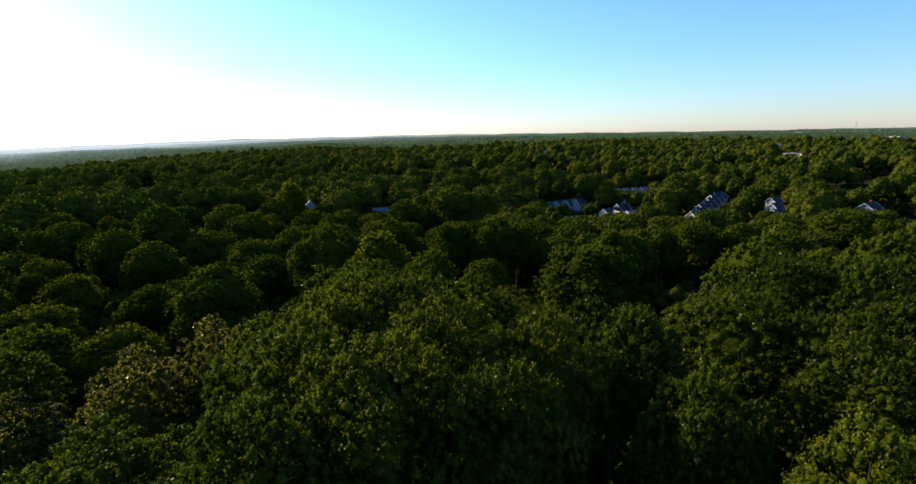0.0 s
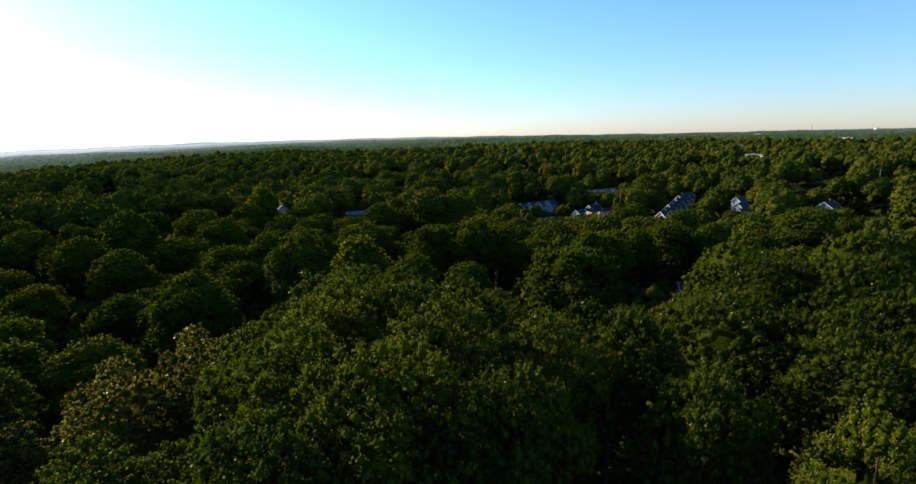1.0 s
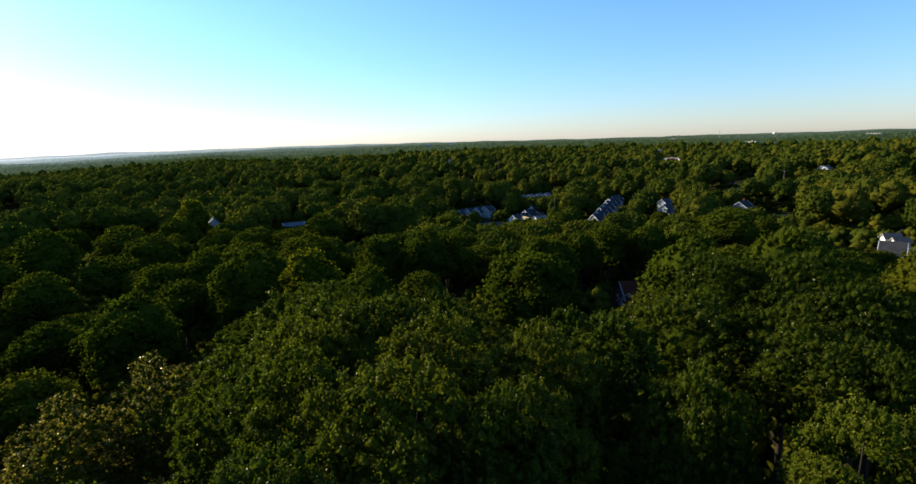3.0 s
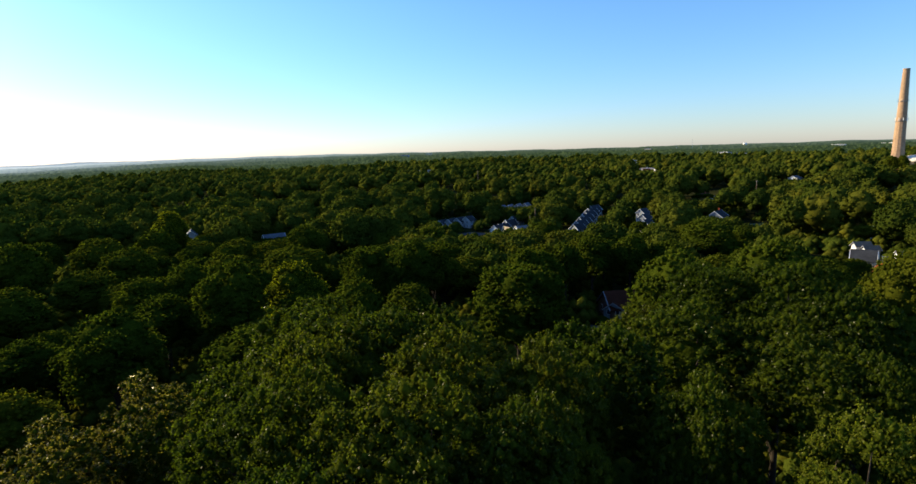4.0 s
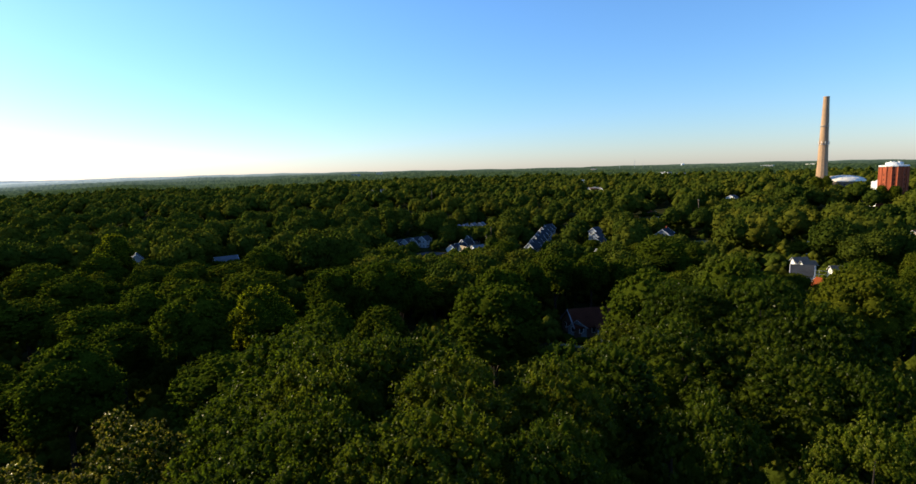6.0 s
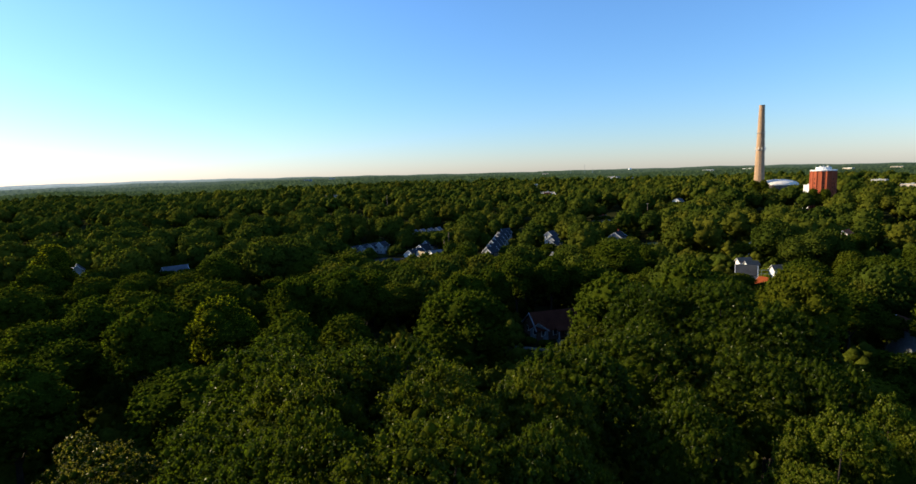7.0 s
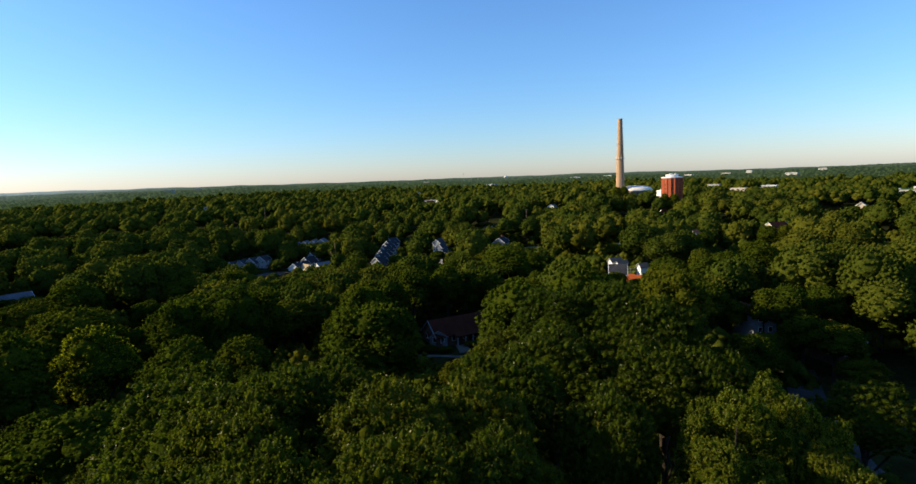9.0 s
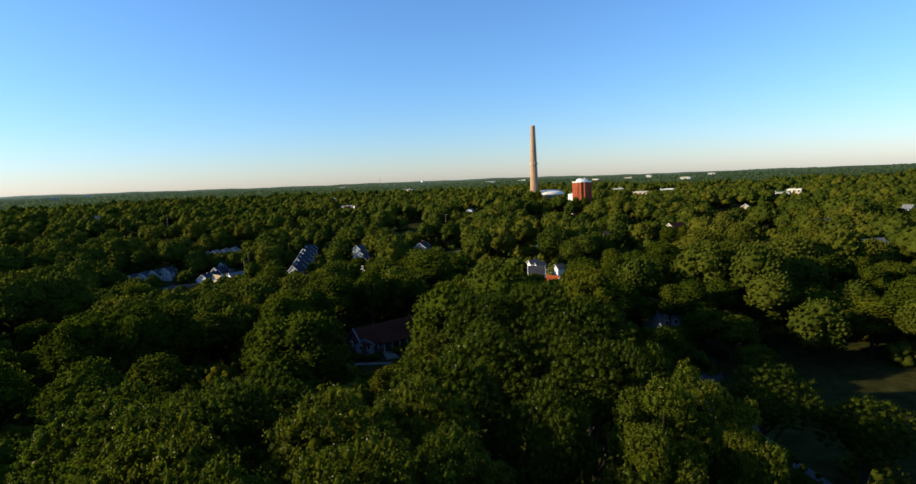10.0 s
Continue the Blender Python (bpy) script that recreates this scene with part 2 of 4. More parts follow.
def ground_z(x, y):
    x, y = np.asarray(x, float), np.asarray(y, float)
    r = np.hypot(x, y)
    base = -2.0 - 4.0 * np.clip((r - 60) / 250, 0, 1) + 8.0 * np.clip((r - 500) / 900, 0, 1) + 16.0 * np.clip((r - 1400) / 3300, 0, 1)
    base = base + np.clip((r - 500) / 800, 0, 1) * (4.0 * np.sin(x / 310 + 1.0) * np.sin(y / 260) + 3.0 * np.sin(x / 140 - y / 170))
    bearing = np.degrees(np.arctan2(x, y))
    fall = np.clip((-18 - np.where(bearing > 100, bearing - 360, bearing)) / 27, 0, 1)
    base = base - (1.0 + 33.0 * fall ** 1.5) * np.clip((r - 480) / 750, 0, 1) ** 1.5
    base = base + 7.0 * np.clip((r - 650) / 550, 0, 1) * np.clip((bearing + 12) / 14, 0, 1) * np.clip((42 - bearing) / 15, 0, 1)
    num, den = 0.35 * base, 0.35
    for px, py, pz, reach in LOW_SPOTS:
        w = np.exp(-((x - px) ** 2 + (y - py) ** 2) / (reach * reach))
        num = num + w * pz
        den = den + w
    return num / den


def gz(x, y):
    return float(ground_z(x, y))


def build_ground():
    na, radii = 240, np.concatenate([np.arange(0, 600, 6.0), 600 * 1.035 ** np.arange(0, 62)])
    radii = radii[radii < 4900]
    ang = np.linspace(0, 2 * np.pi, na, endpoint=False)
    rr, aa = np.meshgrid(radii[1:], ang, indexing="ij")
    x, y = rr * np.sin(aa), rr * np.cos(aa)
    verts = np.stack([x, y, ground_z(x, y)], -1).reshape(-1, 3)
    verts = np.concatenate([verts, [[0, 0, gz(0, 0)]]])
    faces = []
    for i in range(len(radii) - 2):
        for j in range(na):
            k = (j + 1) % na
            faces.append((i * na + j, i * na + k, (i + 1) * na + k, (i + 1) * na + j))
    for j in range(na):
        faces.append((len(verts) - 1, (j + 1) % na, j))
    faces = [f[::-1] for f in faces]
    ob = new("ground", mesh_from("ground", verts, faces, GROUND, True))
    return tagged(ob, "dark woodland floor under the trees, rolling to the horizon", "ground", kind="structure")


build_ground()


# ---- trees ----
def ico(sub):
    bm = bmesh.new()
    bmesh.ops.create_icosphere(bm, subdivisions=sub, radius=1.0)
    v = np.array([p.co[:] for p in bm.verts])
    f = np.array([[q.index for q in t.verts] for t in bm.faces])
    bm.free()
    return v, f


ICO1 = ico(1)
OCTA = (np.array([(1, 0, 0), (-1, 0, 0), (0, 1, 0), (0, -1, 0), (0, 0, 1), (0, 0, -1)], float),
        np.array([(0, 2, 4), (2, 1, 4), (1, 3, 4), (3, 0, 4), (2, 0, 5), (1, 2, 5), (3, 1, 5), (0, 3, 5)]))


def unit(v):
    return v / np.maximum(np.linalg.norm(v, axis=-1, keepdims=True), 1e-9)


def sphere_points(count, rng):
    """Evenly spread directions, turned at random."""
    k = np.arange(count) + 0.5
    z = 1 - 2 * k / count
    a = k * 2.399963 + rng.uniform(0, 6.28)
    r = np.sqrt(1 - z * z)
    p = np.stack([r * np.cos(a), r * np.sin(a), z], 1)
    q, _ = np.linalg.qr(rng.normal(0, 1, (3, 3)))
    return p @ q


def leaf_quads(rng, c, n, size, width=0.7):
    """Diamond leaves at points c, lapped like shingles over a surface that faces n."""
    m = unit(n + rng.normal(0, 0.34, c.shape))
    t = rng.normal(0, 1, c.shape)
    t = unit(t - m * (t * m).sum(1, keepdims=True))
    d = unit(t + m * rng.uniform(-0.1, 0.5, (len(c), 1)))
    s = unit(np.cross(m, d))
    L = size * rng.uniform(0.6, 1.25, (len(c), 1))
    mid = c + d * L * 0.5 - m * L * 0.06
    return np.stack([c, mid + s * L * width * 0.5, c + d * L, mid - s * L * width * 0.5], 1)


def crown_data(seed, boughs, subs, lump, leaves, size, core=None, depth=1.4, radius=5.0, low=5.5, top=20.0, swell=0.88, wild=0.15, shag=0.06, full=1.0, heart=0.0, ball=ICO1):
    """A crown: round boughs over a dome, each set close with upright tufts, each tuft clad in leaves."""
    rng = np.random.default_rng(seed)
    k = np.arange(boughs) + 0.5
    zz = 1 - depth * k / boughs
    ph = k * 2.399963 + rng.uniform(0, 1.0, boughs)
    rad = np.sqrt(np.clip(1 - zz * zz, 0, 1))
    dirs = unit(np.stack([rad * np.cos(ph), rad * np.sin(ph), zz], 1) + rng.normal(0, 0.12, (boughs, 3)))
    half = (top - low) / 2
    mid = low + half
    squash = np.array([radius, radius, half])
    br = radius * rng.uniform(0.26, 0.46, boughs) * (22 / (boughs + 4)) ** 0.35 * full
    ctr = dirs * (squash - br[:, None] * 0.95) * rng.uniform(1 - wild, 1 + wild, (boughs, 1)) + np.array([0, 0, mid])
    sc, sd = [], []
    for i in range(boughs):
        d = sphere_points(subs, rng)
        d = d[(d @ dirs[i] > -0.35) & (d[:, 2] > -0.75)]
        p = ctr[i] + d * br[i] * rng.uniform(0.96 - shag, 1 + shag, (len(d), 1))
        keep = np.ones(len(d), bool)
        for j in range(boughs):
            if j != i:
                keep &= np.linalg.norm(p - ctr[j], axis=1) > br[j] * min(0.9, swell + 0.1)
        sc.append(p[keep])
        sd.append(d[keep])
    sc, sd = np.concatenate(sc), np.concatenate(sd)
    up = unit(sd + np.array([0, 0, 0.55]))
    sr = lump * rng.uniform(0.6, 1.4, len(sc))
    v1, f1 = ICO1
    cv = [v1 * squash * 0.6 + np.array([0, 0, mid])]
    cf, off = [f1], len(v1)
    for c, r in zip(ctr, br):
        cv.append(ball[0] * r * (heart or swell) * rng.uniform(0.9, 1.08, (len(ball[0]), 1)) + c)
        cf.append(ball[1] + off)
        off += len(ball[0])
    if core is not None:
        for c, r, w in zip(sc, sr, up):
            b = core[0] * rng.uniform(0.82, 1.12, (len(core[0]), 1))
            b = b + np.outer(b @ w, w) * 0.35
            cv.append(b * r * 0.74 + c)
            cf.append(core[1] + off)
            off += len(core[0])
    m = len(sc)
    n = unit(rng.normal(0, 1, (m * leaves, 3)) + np.repeat(up, leaves, 0) * 0.9)
    stretch = 1 + 0.35 * np.abs((n * np.repeat(up, leaves, 0)).sum(1, keepdims=True))
    c = np.repeat(sc, leaves, 0) + n * stretch * np.repeat(sr, leaves)[:, None] * rng.uniform(0.72, 1.05, (m * leaves, 1))
    return leaf_quads(rng, c, n, size), (np.concatenate(cv), np.concatenate(cf)), ctr, mid


def trunk_mesh(seed, ctr, mid):
    rng = random.Random(seed)
    bm = bmesh.new()
    lean = Vector((rng.uniform(-0.5, 0.5), rng.uniform(-0.5, 0.5), 0))
    pts = [Vector((0, 0, -1.0)), Vector((0, 0, 0.6)), Vector((0, 0, 5)) + lean * 0.5, Vector((0, 0, mid)) + lean, Vector((0, 0, mid + 1.5)) + lean]
    tube_bm(bm, pts, [0.52, 0.38, 0.30, 0.18, 0.06], 8)
    for k in range(7):
        c = Vector(ctr[(k * 5 + seed) % len(ctr)])
        z = rng.uniform(5, mid)
        a = Vector((0, 0, z)) + lean * (z / mid)
        tube_bm(bm, [a, a.lerp(c, 0.5) + Vector((0, 0, 0.5)), c], [0.15, 0.10, 0.04], 5)
    return bm_mesh("trunk", bm, BARK, True)


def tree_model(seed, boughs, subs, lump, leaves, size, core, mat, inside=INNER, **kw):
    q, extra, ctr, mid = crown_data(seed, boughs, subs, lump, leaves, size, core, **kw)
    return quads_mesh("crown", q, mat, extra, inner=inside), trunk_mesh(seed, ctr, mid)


def plant(model, x, y, top, radius, turn, label, group):
    """One tree: its foot on the ground, its top at that height."""
    g = gz(x, y)
    h = max(6.0, top - g)
    ob = new("tree")
    ob.matrix_basis = Matrix.Translation((x, y, g)) @ Matrix.Rotation(turn, 4, 'Z') @ Matrix.Diagonal((radius / 5, radius / 5, h / 20.5, 1))
    part_mesh("trunk", model[1], ob)
    part_mesh("crown", model[0], ob)
    return tagged(ob, label, "tree", group)


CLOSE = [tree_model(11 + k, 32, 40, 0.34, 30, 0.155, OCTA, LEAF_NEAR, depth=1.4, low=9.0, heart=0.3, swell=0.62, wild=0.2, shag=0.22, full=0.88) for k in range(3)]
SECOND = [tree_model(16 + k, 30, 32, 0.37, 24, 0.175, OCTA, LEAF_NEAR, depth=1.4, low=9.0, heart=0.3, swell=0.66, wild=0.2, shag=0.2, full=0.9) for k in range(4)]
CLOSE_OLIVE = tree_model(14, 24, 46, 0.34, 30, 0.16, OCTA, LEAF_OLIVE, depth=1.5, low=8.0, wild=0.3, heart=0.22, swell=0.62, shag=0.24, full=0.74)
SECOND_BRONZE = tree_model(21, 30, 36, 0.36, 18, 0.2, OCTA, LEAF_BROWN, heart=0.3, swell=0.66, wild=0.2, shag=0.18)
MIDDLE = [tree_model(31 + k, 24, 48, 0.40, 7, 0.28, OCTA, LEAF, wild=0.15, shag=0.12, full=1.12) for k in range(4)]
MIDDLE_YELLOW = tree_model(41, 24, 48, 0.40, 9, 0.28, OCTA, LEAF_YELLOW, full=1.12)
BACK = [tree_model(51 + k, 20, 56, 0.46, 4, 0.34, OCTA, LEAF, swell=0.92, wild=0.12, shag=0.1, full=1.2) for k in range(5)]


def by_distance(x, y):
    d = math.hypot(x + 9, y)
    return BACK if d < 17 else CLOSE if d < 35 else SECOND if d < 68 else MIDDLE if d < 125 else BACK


GREEN = "tall broadleaf tree in dense dark green summer leaf"
# x, y, top, crown radius
NEAR_TREES = [
    (-7.7, 25.5, 23.4, 4.4), (-12.7, 20.4, 21.6, 4.0), (-21.4, 21, 19.4, 4.5), (-15.8, 31.4, 20.9, 4.4), (-18.5, 36.5, 20.4, 4.4), (-2.4, 24.5, 21.8, 3.6),
    (-4.5, 32.5, 23.2, 4.5), (-11.5, 42.5, 22.7, 5.0), (-16, 47.5, 22.2, 5.4), (-5.8, 46, 21.6, 4.8), (7.0, 36.5, 22.3, 4.4),
    (-13, 28.5, 22.8, 3.6), (-14, 37.5, 22.8, 4.0), (2.2, 32, 22.4, 3.5), (10, 27, 21.0, 3.0), (0.2, 25.8, 21.2, 2.8)]
NEAR_TREES_B = [
    (18, 42, 21.0, 5.0), (23, 32, 20.6, 4.4), (25.6, 28.6, 20.7, 3.0), (24.5, 38.5, 20.8, 4.2), (40, 49, 15.5, 4.6), (44, 56, 15.0, 4.6), (37.5, 43, 17.5, 4.4), (45, 47, 10.5, 4.2), (113, 66.5, 8.5, 4.5), (56, 62, 10.5, 5), (60, 57, 7.5, 4.8), (64.5, 51.5, 5, 4.4), (103.5, 52.5, 4.0, 4.4), (104, 59, 4.0, 4.2), (72, 68, 17.5, 5.4), (76.5, 73.5, 17.5, 5.4), (83, 79, 16, 5.4), (101, 46.5, -1.5, 3.6), (47, 25, 13.4, 4.4), (53, 16.5, 9.8, 4.4), (109.5, 70.5, 7.5, 3.0), (107.5, 77, 3.6, 3.2), (27, 52, 22.5, 5.0),
    (31.5, 46.5, 23.4, 5.0), (33, 40, 22.2, 4.4), (29.5, 63, 21.8, 5.5), (22, 56, 17.0, 4.5), (45.6, 66.5, 21.0, 5.6), (39, 57, 18.5, 4.6),
    (52, 75, 18.0, 5.2), (48, 84, 15.5, 5.4)]
BRONZE_TREES = [(-35, 41, 15.0, 4.8), (-29.5, 45.5, 16.4, 4.6), (-42, 35, 13.0, 4.8)]
MID_TREES = [
    (11.5, 77, 18.8, 7.2), (-47, 75, 14.8, 6.2), (-4.7, 97, 11.2, 5.0), (2, 118, 16.0, 5.5), (-15, 90, 14.2, 5.5), (-37, 96, 17.2, 6.0), (-57, 112, 12.4, 7.0), (-51, 117, 14.2, 5.5), (-13, 118, 15.8, 6.0),
    (-3.6, 114, 16.4, 5.5), (31, 132, 11.4, 6.0), (-63, 83, 9.6, 5.5), (-81, 109, 12.2, 6.5), (-93, 131, 18.0, 6.5), (-90, 160, 15.0, 7.0),
    (-80, 172, 15.0, 6.5), (116, 103, 11.0, 6.5), (-8, 70, 13.0, 5.0), (21, 108, 14.5, 5.5), (27, 118, 12, 5.5), (14, 97, 13.5, 5), (47, 135, 12.0, 5.5), (57, 134, 12.0, 5.5), (67, 131, 11.0, 5.5), (37, 129, 11.5, 5.2), (101, 80, 9, 5), (97, 87, 9, 5), (105, 88, 10, 5), (98, 63, -1, 4.5), (104, 66, -2, 4), (92, 60, -1, 4), (133, 44, 5.5, 6.5), (135, 33, 5.0, 6.5), (137, 22, 5.5, 6.5), (130, 54, 5.5, 6.0)]
YELLOW_TREES = [(-26, 102, 15.2, 5.8), (-88, 205, 17.0, 6.0)]
# clearings: x, y, radius
CLEARINGS = [
    (50, 123, 8), (60, 123, 8), (44, 114, 6), (52, 114, 6), (40, 358, 12), (95, 418, 13), (70, 340, 13), (80, 326, 8), (112, 312, 9), (103, 301, 8), (122, 324, 9), (135, 340, 8),
    (97, 293, 8), (140, 145, 8), (136.8, 133, 6), (124, 141, 8), (114, 150, 8), (124, 152, 8), (236, 382, 12), (113, 74, 6), (109, 55, 6), (60, 22, 5), (70, 30, 5), (80, 38, 5), (-90, 233, 6), (-60, 246, 7), (345, 688, 14), (422, 376, 20), (404, 381, 7), (44, 325, 9), (664, 420, 14), (770, 432, 14), (737, 496, 10), (640, 218, 14), (399, 167, 6), (395, 72, 6), (327, 397, 7), (379, 303, 12), (397, 325, 6), (176, 272, 8), (130, 267, 6), (135, 279, 6), (190, 255, 7), (211, 161, 4), (246, 141, 5), (225, 53, 5), (299, 89, 5), (170, 92, 3), (180, 178, 4)]
# hollows in the canopy, where only low trees stand: x, y, radius
HOLLOWS = [(-34, 62, 9), (-42, 70, 8), (24, 88, 7), (38, 104, 7), (12, 56, 6), (13, 33, 4.5), (20, 36, 4), (-4, 88, 6), (14, 27, 4), (26, 22, 9), (34, 16, 9), (30, 30, 4)]
# what the crowns in front leave open to the view: x, y, lowest height seen, half width
OPENINGS = [
    (47, 121, -5.8, 4), (56, 121, -5.5, 5), (43, 114, -7.0, 4), (40, 357, -10.4, 9), (95, 418, -8.0, 9), (70, 336, -15.0, 8), (98, 293, -11, 3), (112, 311, -9.2, 4), (125, 325, -7.4, 4), (137, 340, -5.4, 4),
    (137, 143, -0.4, 3), (136.8, 132, -4.2, 3), (144.8, 136.4, -0.6, 2), (236, 382, -6.0, 8), (112, 78, -2.0, 3), (108, 55, 1.0, 1), (-90, 233, 3.4, 3), (-60, 246, -0.6, 4), (345, 688, 6, 12), (422, 376, 19.2, 16), (379, 303, 18.5, 9), (176, 272, -4, 5), (129, 265, -4.5, 3), (192, 259, -7.5, 4), (664, 420, 8, 10), (770, 432, 8.3, 10), (737, 496, 12, 8), (645, 218, 8.5, 12), (399, 167, 8, 4), (395, 72, 6, 4), (327, 397, 6, 6), (44, 325, -15, 6), (404, 381, 25, 6)]


# walls and roofs that the low sun reaches: x, y, height, half width
SUNLIT = [(140, 149, 1.6, 2), (140.6, 145.4, 0.8, 2), (143, 136.4, -0.8, 2), (135, 133, -3, 3), (65, 326, -14, 5), (192, 259, -9, 8), (386, 325, 15, 5)]


def covered(x, y, top, radius):
    """How high a tree may stand here without closing a view or a sunlit wall."""
    for sx, sy, sz, w in SUNLIT:
        dx, dy = x - sx, y - sy
        along = dx * math.sin(sb) + dy * math.cos(sb)
        if 3 < along < 90 and abs(dx * math.cos(sb) - dy * math.sin(sb)) < w + radius * 0.7:
            top = min(top, sz + along * math.tan(sh))
    for ex in (-2, -10, -18):
        for tx, ty, tz, w in OPENINGS:
            dx, dy = tx - ex, ty
            d = math.hypot(dx, dy)
            along = ((x - ex) * dx + y * dy) / d
            if 15 < along < d - 2:
                off = abs((x - ex) * dy - y * dx) / d
                if off < radius * 0.75 + w * along / d:
                    top = min(top, 34.5 + (tz - 34.5) * along / d)
    return top


taken = []
trees = 0


def put_tree(models, x, y, top, radius, rng, label, group="woodland trees"):
    global trees
    plant(rng.choice(models), x, y, top, radius, rng.uniform(0, 6.28), label, group)
    taken.append((x, y, radius))
    trees += 1


rng = random.Random(5)
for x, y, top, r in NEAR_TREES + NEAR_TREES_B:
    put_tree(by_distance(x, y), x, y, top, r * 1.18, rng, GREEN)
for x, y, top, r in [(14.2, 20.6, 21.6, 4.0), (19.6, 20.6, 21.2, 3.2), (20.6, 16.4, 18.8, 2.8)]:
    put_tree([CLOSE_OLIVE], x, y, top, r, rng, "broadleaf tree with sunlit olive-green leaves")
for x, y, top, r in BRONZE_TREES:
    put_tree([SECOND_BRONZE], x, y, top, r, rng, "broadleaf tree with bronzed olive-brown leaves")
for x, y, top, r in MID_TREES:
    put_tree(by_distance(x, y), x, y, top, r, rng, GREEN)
# trees close before the farther houses, so that little more than their roofs shows: x, y, lowest height seen
for hx, hy, hz in [(246, 141, 8.7), (211, 161, 6.6), (299, 89, 8.2), (225, 53, 7.2), (180, 178, 2.6), (170, 92.4, 7.2), (-90, 233, 4.8), (-60, 246, 0.6), (128, 262, -3.6), (236, 382, -6.0), (327, 397, 6.2), (399, 167, 9.0), (395, 72, 9.0), (404, 381, 24.0), (371, 297, 18.5)]:
    dist = math.hypot(hx + 9, hy)
    for side in (-1, 1):
        k = (dist - 10) / dist
        x, y = -9 + (hx + 9) * k + side * 3.6 * hy / dist, hy * k - side * 3.6 * (hx + 9) / dist
        put_tree(BACK, x, y, max(35 + (hz - 35) * k + rng.uniform(-0.8, 0.3), gz(x, y) + 6.5), rng.uniform(3.8, 4.8), rng, GREEN)
for x, y, top, r in [(121.5, 129, 2.4, 4.6), (126.4, 122.8, -0.4, 4.4), (117, 134, 2.6, 4.2)]:
    put_tree(BACK, x, y, top, r, rng, GREEN)
for x, y, top, r in YELLOW_TREES:
    put_tree([MIDDLE_YELLOW], x, y, top, r, rng, "broadleaf tree with bright yellow-green leaves")


def free_spot(x, y, r, pack=0.74):
    for cx, cy, cr in CLEARINGS:
        if (x - cx) ** 2 + (y - cy) ** 2 < (cr + r * 0.5) ** 2:
            return False
    for tx, ty, tr in taken:
        if abs(tx - x) < 16 and abs(ty - y) < 16 and (tx - x) ** 2 + (ty - y) ** 2 < ((tr + r) * pack) ** 2:
            return False
    return True


# the woods between, as far as single trees can be told apart
spots = []
for i in range(-32, 34):
    for j in range(-9, 28):
        x, y = i * 9.5 + rng.uniform(-3.5, 3.5), j * 9.5 + rng.uniform(-3.5, 3.5)
        d, a = math.hypot(x + 9, y), math.degrees(math.atan2(x + 9, y))
        if 14 < d < 235 and -56 < a < 90:
            spots.append((d, x, y))
for d, x, y in sorted(spots):
    r = rng.choice((rng.uniform(3.6, 5.2), rng.uniform(5.4, 7.4))) if d > 60 else rng.uniform(3.8, 5.6)
    top = gz(x, y) + 9.0 + r * rng.uniform(0.7, 1.65)
    dell = noise.noise((x / 32, y / 32, 3.1))
    if dell < -0.16 and d > 45:
        continue
    top += 9.0 * dell if dell < 0 else 4.0 * dell
    if 40 < x < 124 and y < 54:
        continue
    if 124 <= x < 152 and y < 54:
        top, r = gz(x, y) + rng.uniform(13.0, 17.5), rng.uniform(5.2, 7.0)
    if any((x - hx) ** 2 + (y - hy) ** 2 < hr * hr for hx, hy, hr in HOLLOWS):
        top = gz(x, y) + rng.uniform(6.1, 8.0)
        r = rng.uniform(2.6, 3.4)
    if trees >= 298 or not free_spot(x, y, r, 0.74 if d < 60 else 0.92):
        continue
    low = covered(x, y, top, r)
    if low < top:
        top = low - 0.5
        r = min(r, 0.32 * (top - gz(x, y)) + 1.5)
    if top - gz(x, y) < 6:
        continue
    put_tree(by_distance(x, y), x, y, top, r, rng, GREEN)
last_single = d


def shrub(x, y, top, radius, rng):
    """A dense bush: a low crown on a short stem."""
    g = gz(x, y)
    ob = new("shrub")
    ob.matrix_basis = Matrix.Translation((x, y, g - 0.6)) @ Matrix.Rotation(rng.uniform(0, 6.28), 4, 'Z') @ Matrix.Diagonal((radius / 5, radius / 5, (top - g + 0.6) / 20.5, 1))
    part_mesh("stem", BACK[1][1], ob)
    part_mesh("crown", BACK[1][0], ob)
    tagged(ob, "dense dark green shrub beside a house", "shrub", "garden shrubs")


for x, y, top, r in [(42.5, 118.5, -5.6, 2.2), (46, 116.4, -6.2, 2.0), (53.5, 116.2, -6.0, 1.6), (57, 116.6, -5.8, 1.8), (61, 116.5, -5.2, 2.2), (65, 116, -4.6, 2.4), (40, 121, -4.2, 2.4), (106, 70, -2.6, 2.2), (108, 66.5, -2.8, 2.2), (108, 80, -2.0, 2.5)]:
    shrub(x, y, max(top, gz(x, y) + 1.2), r, rng)


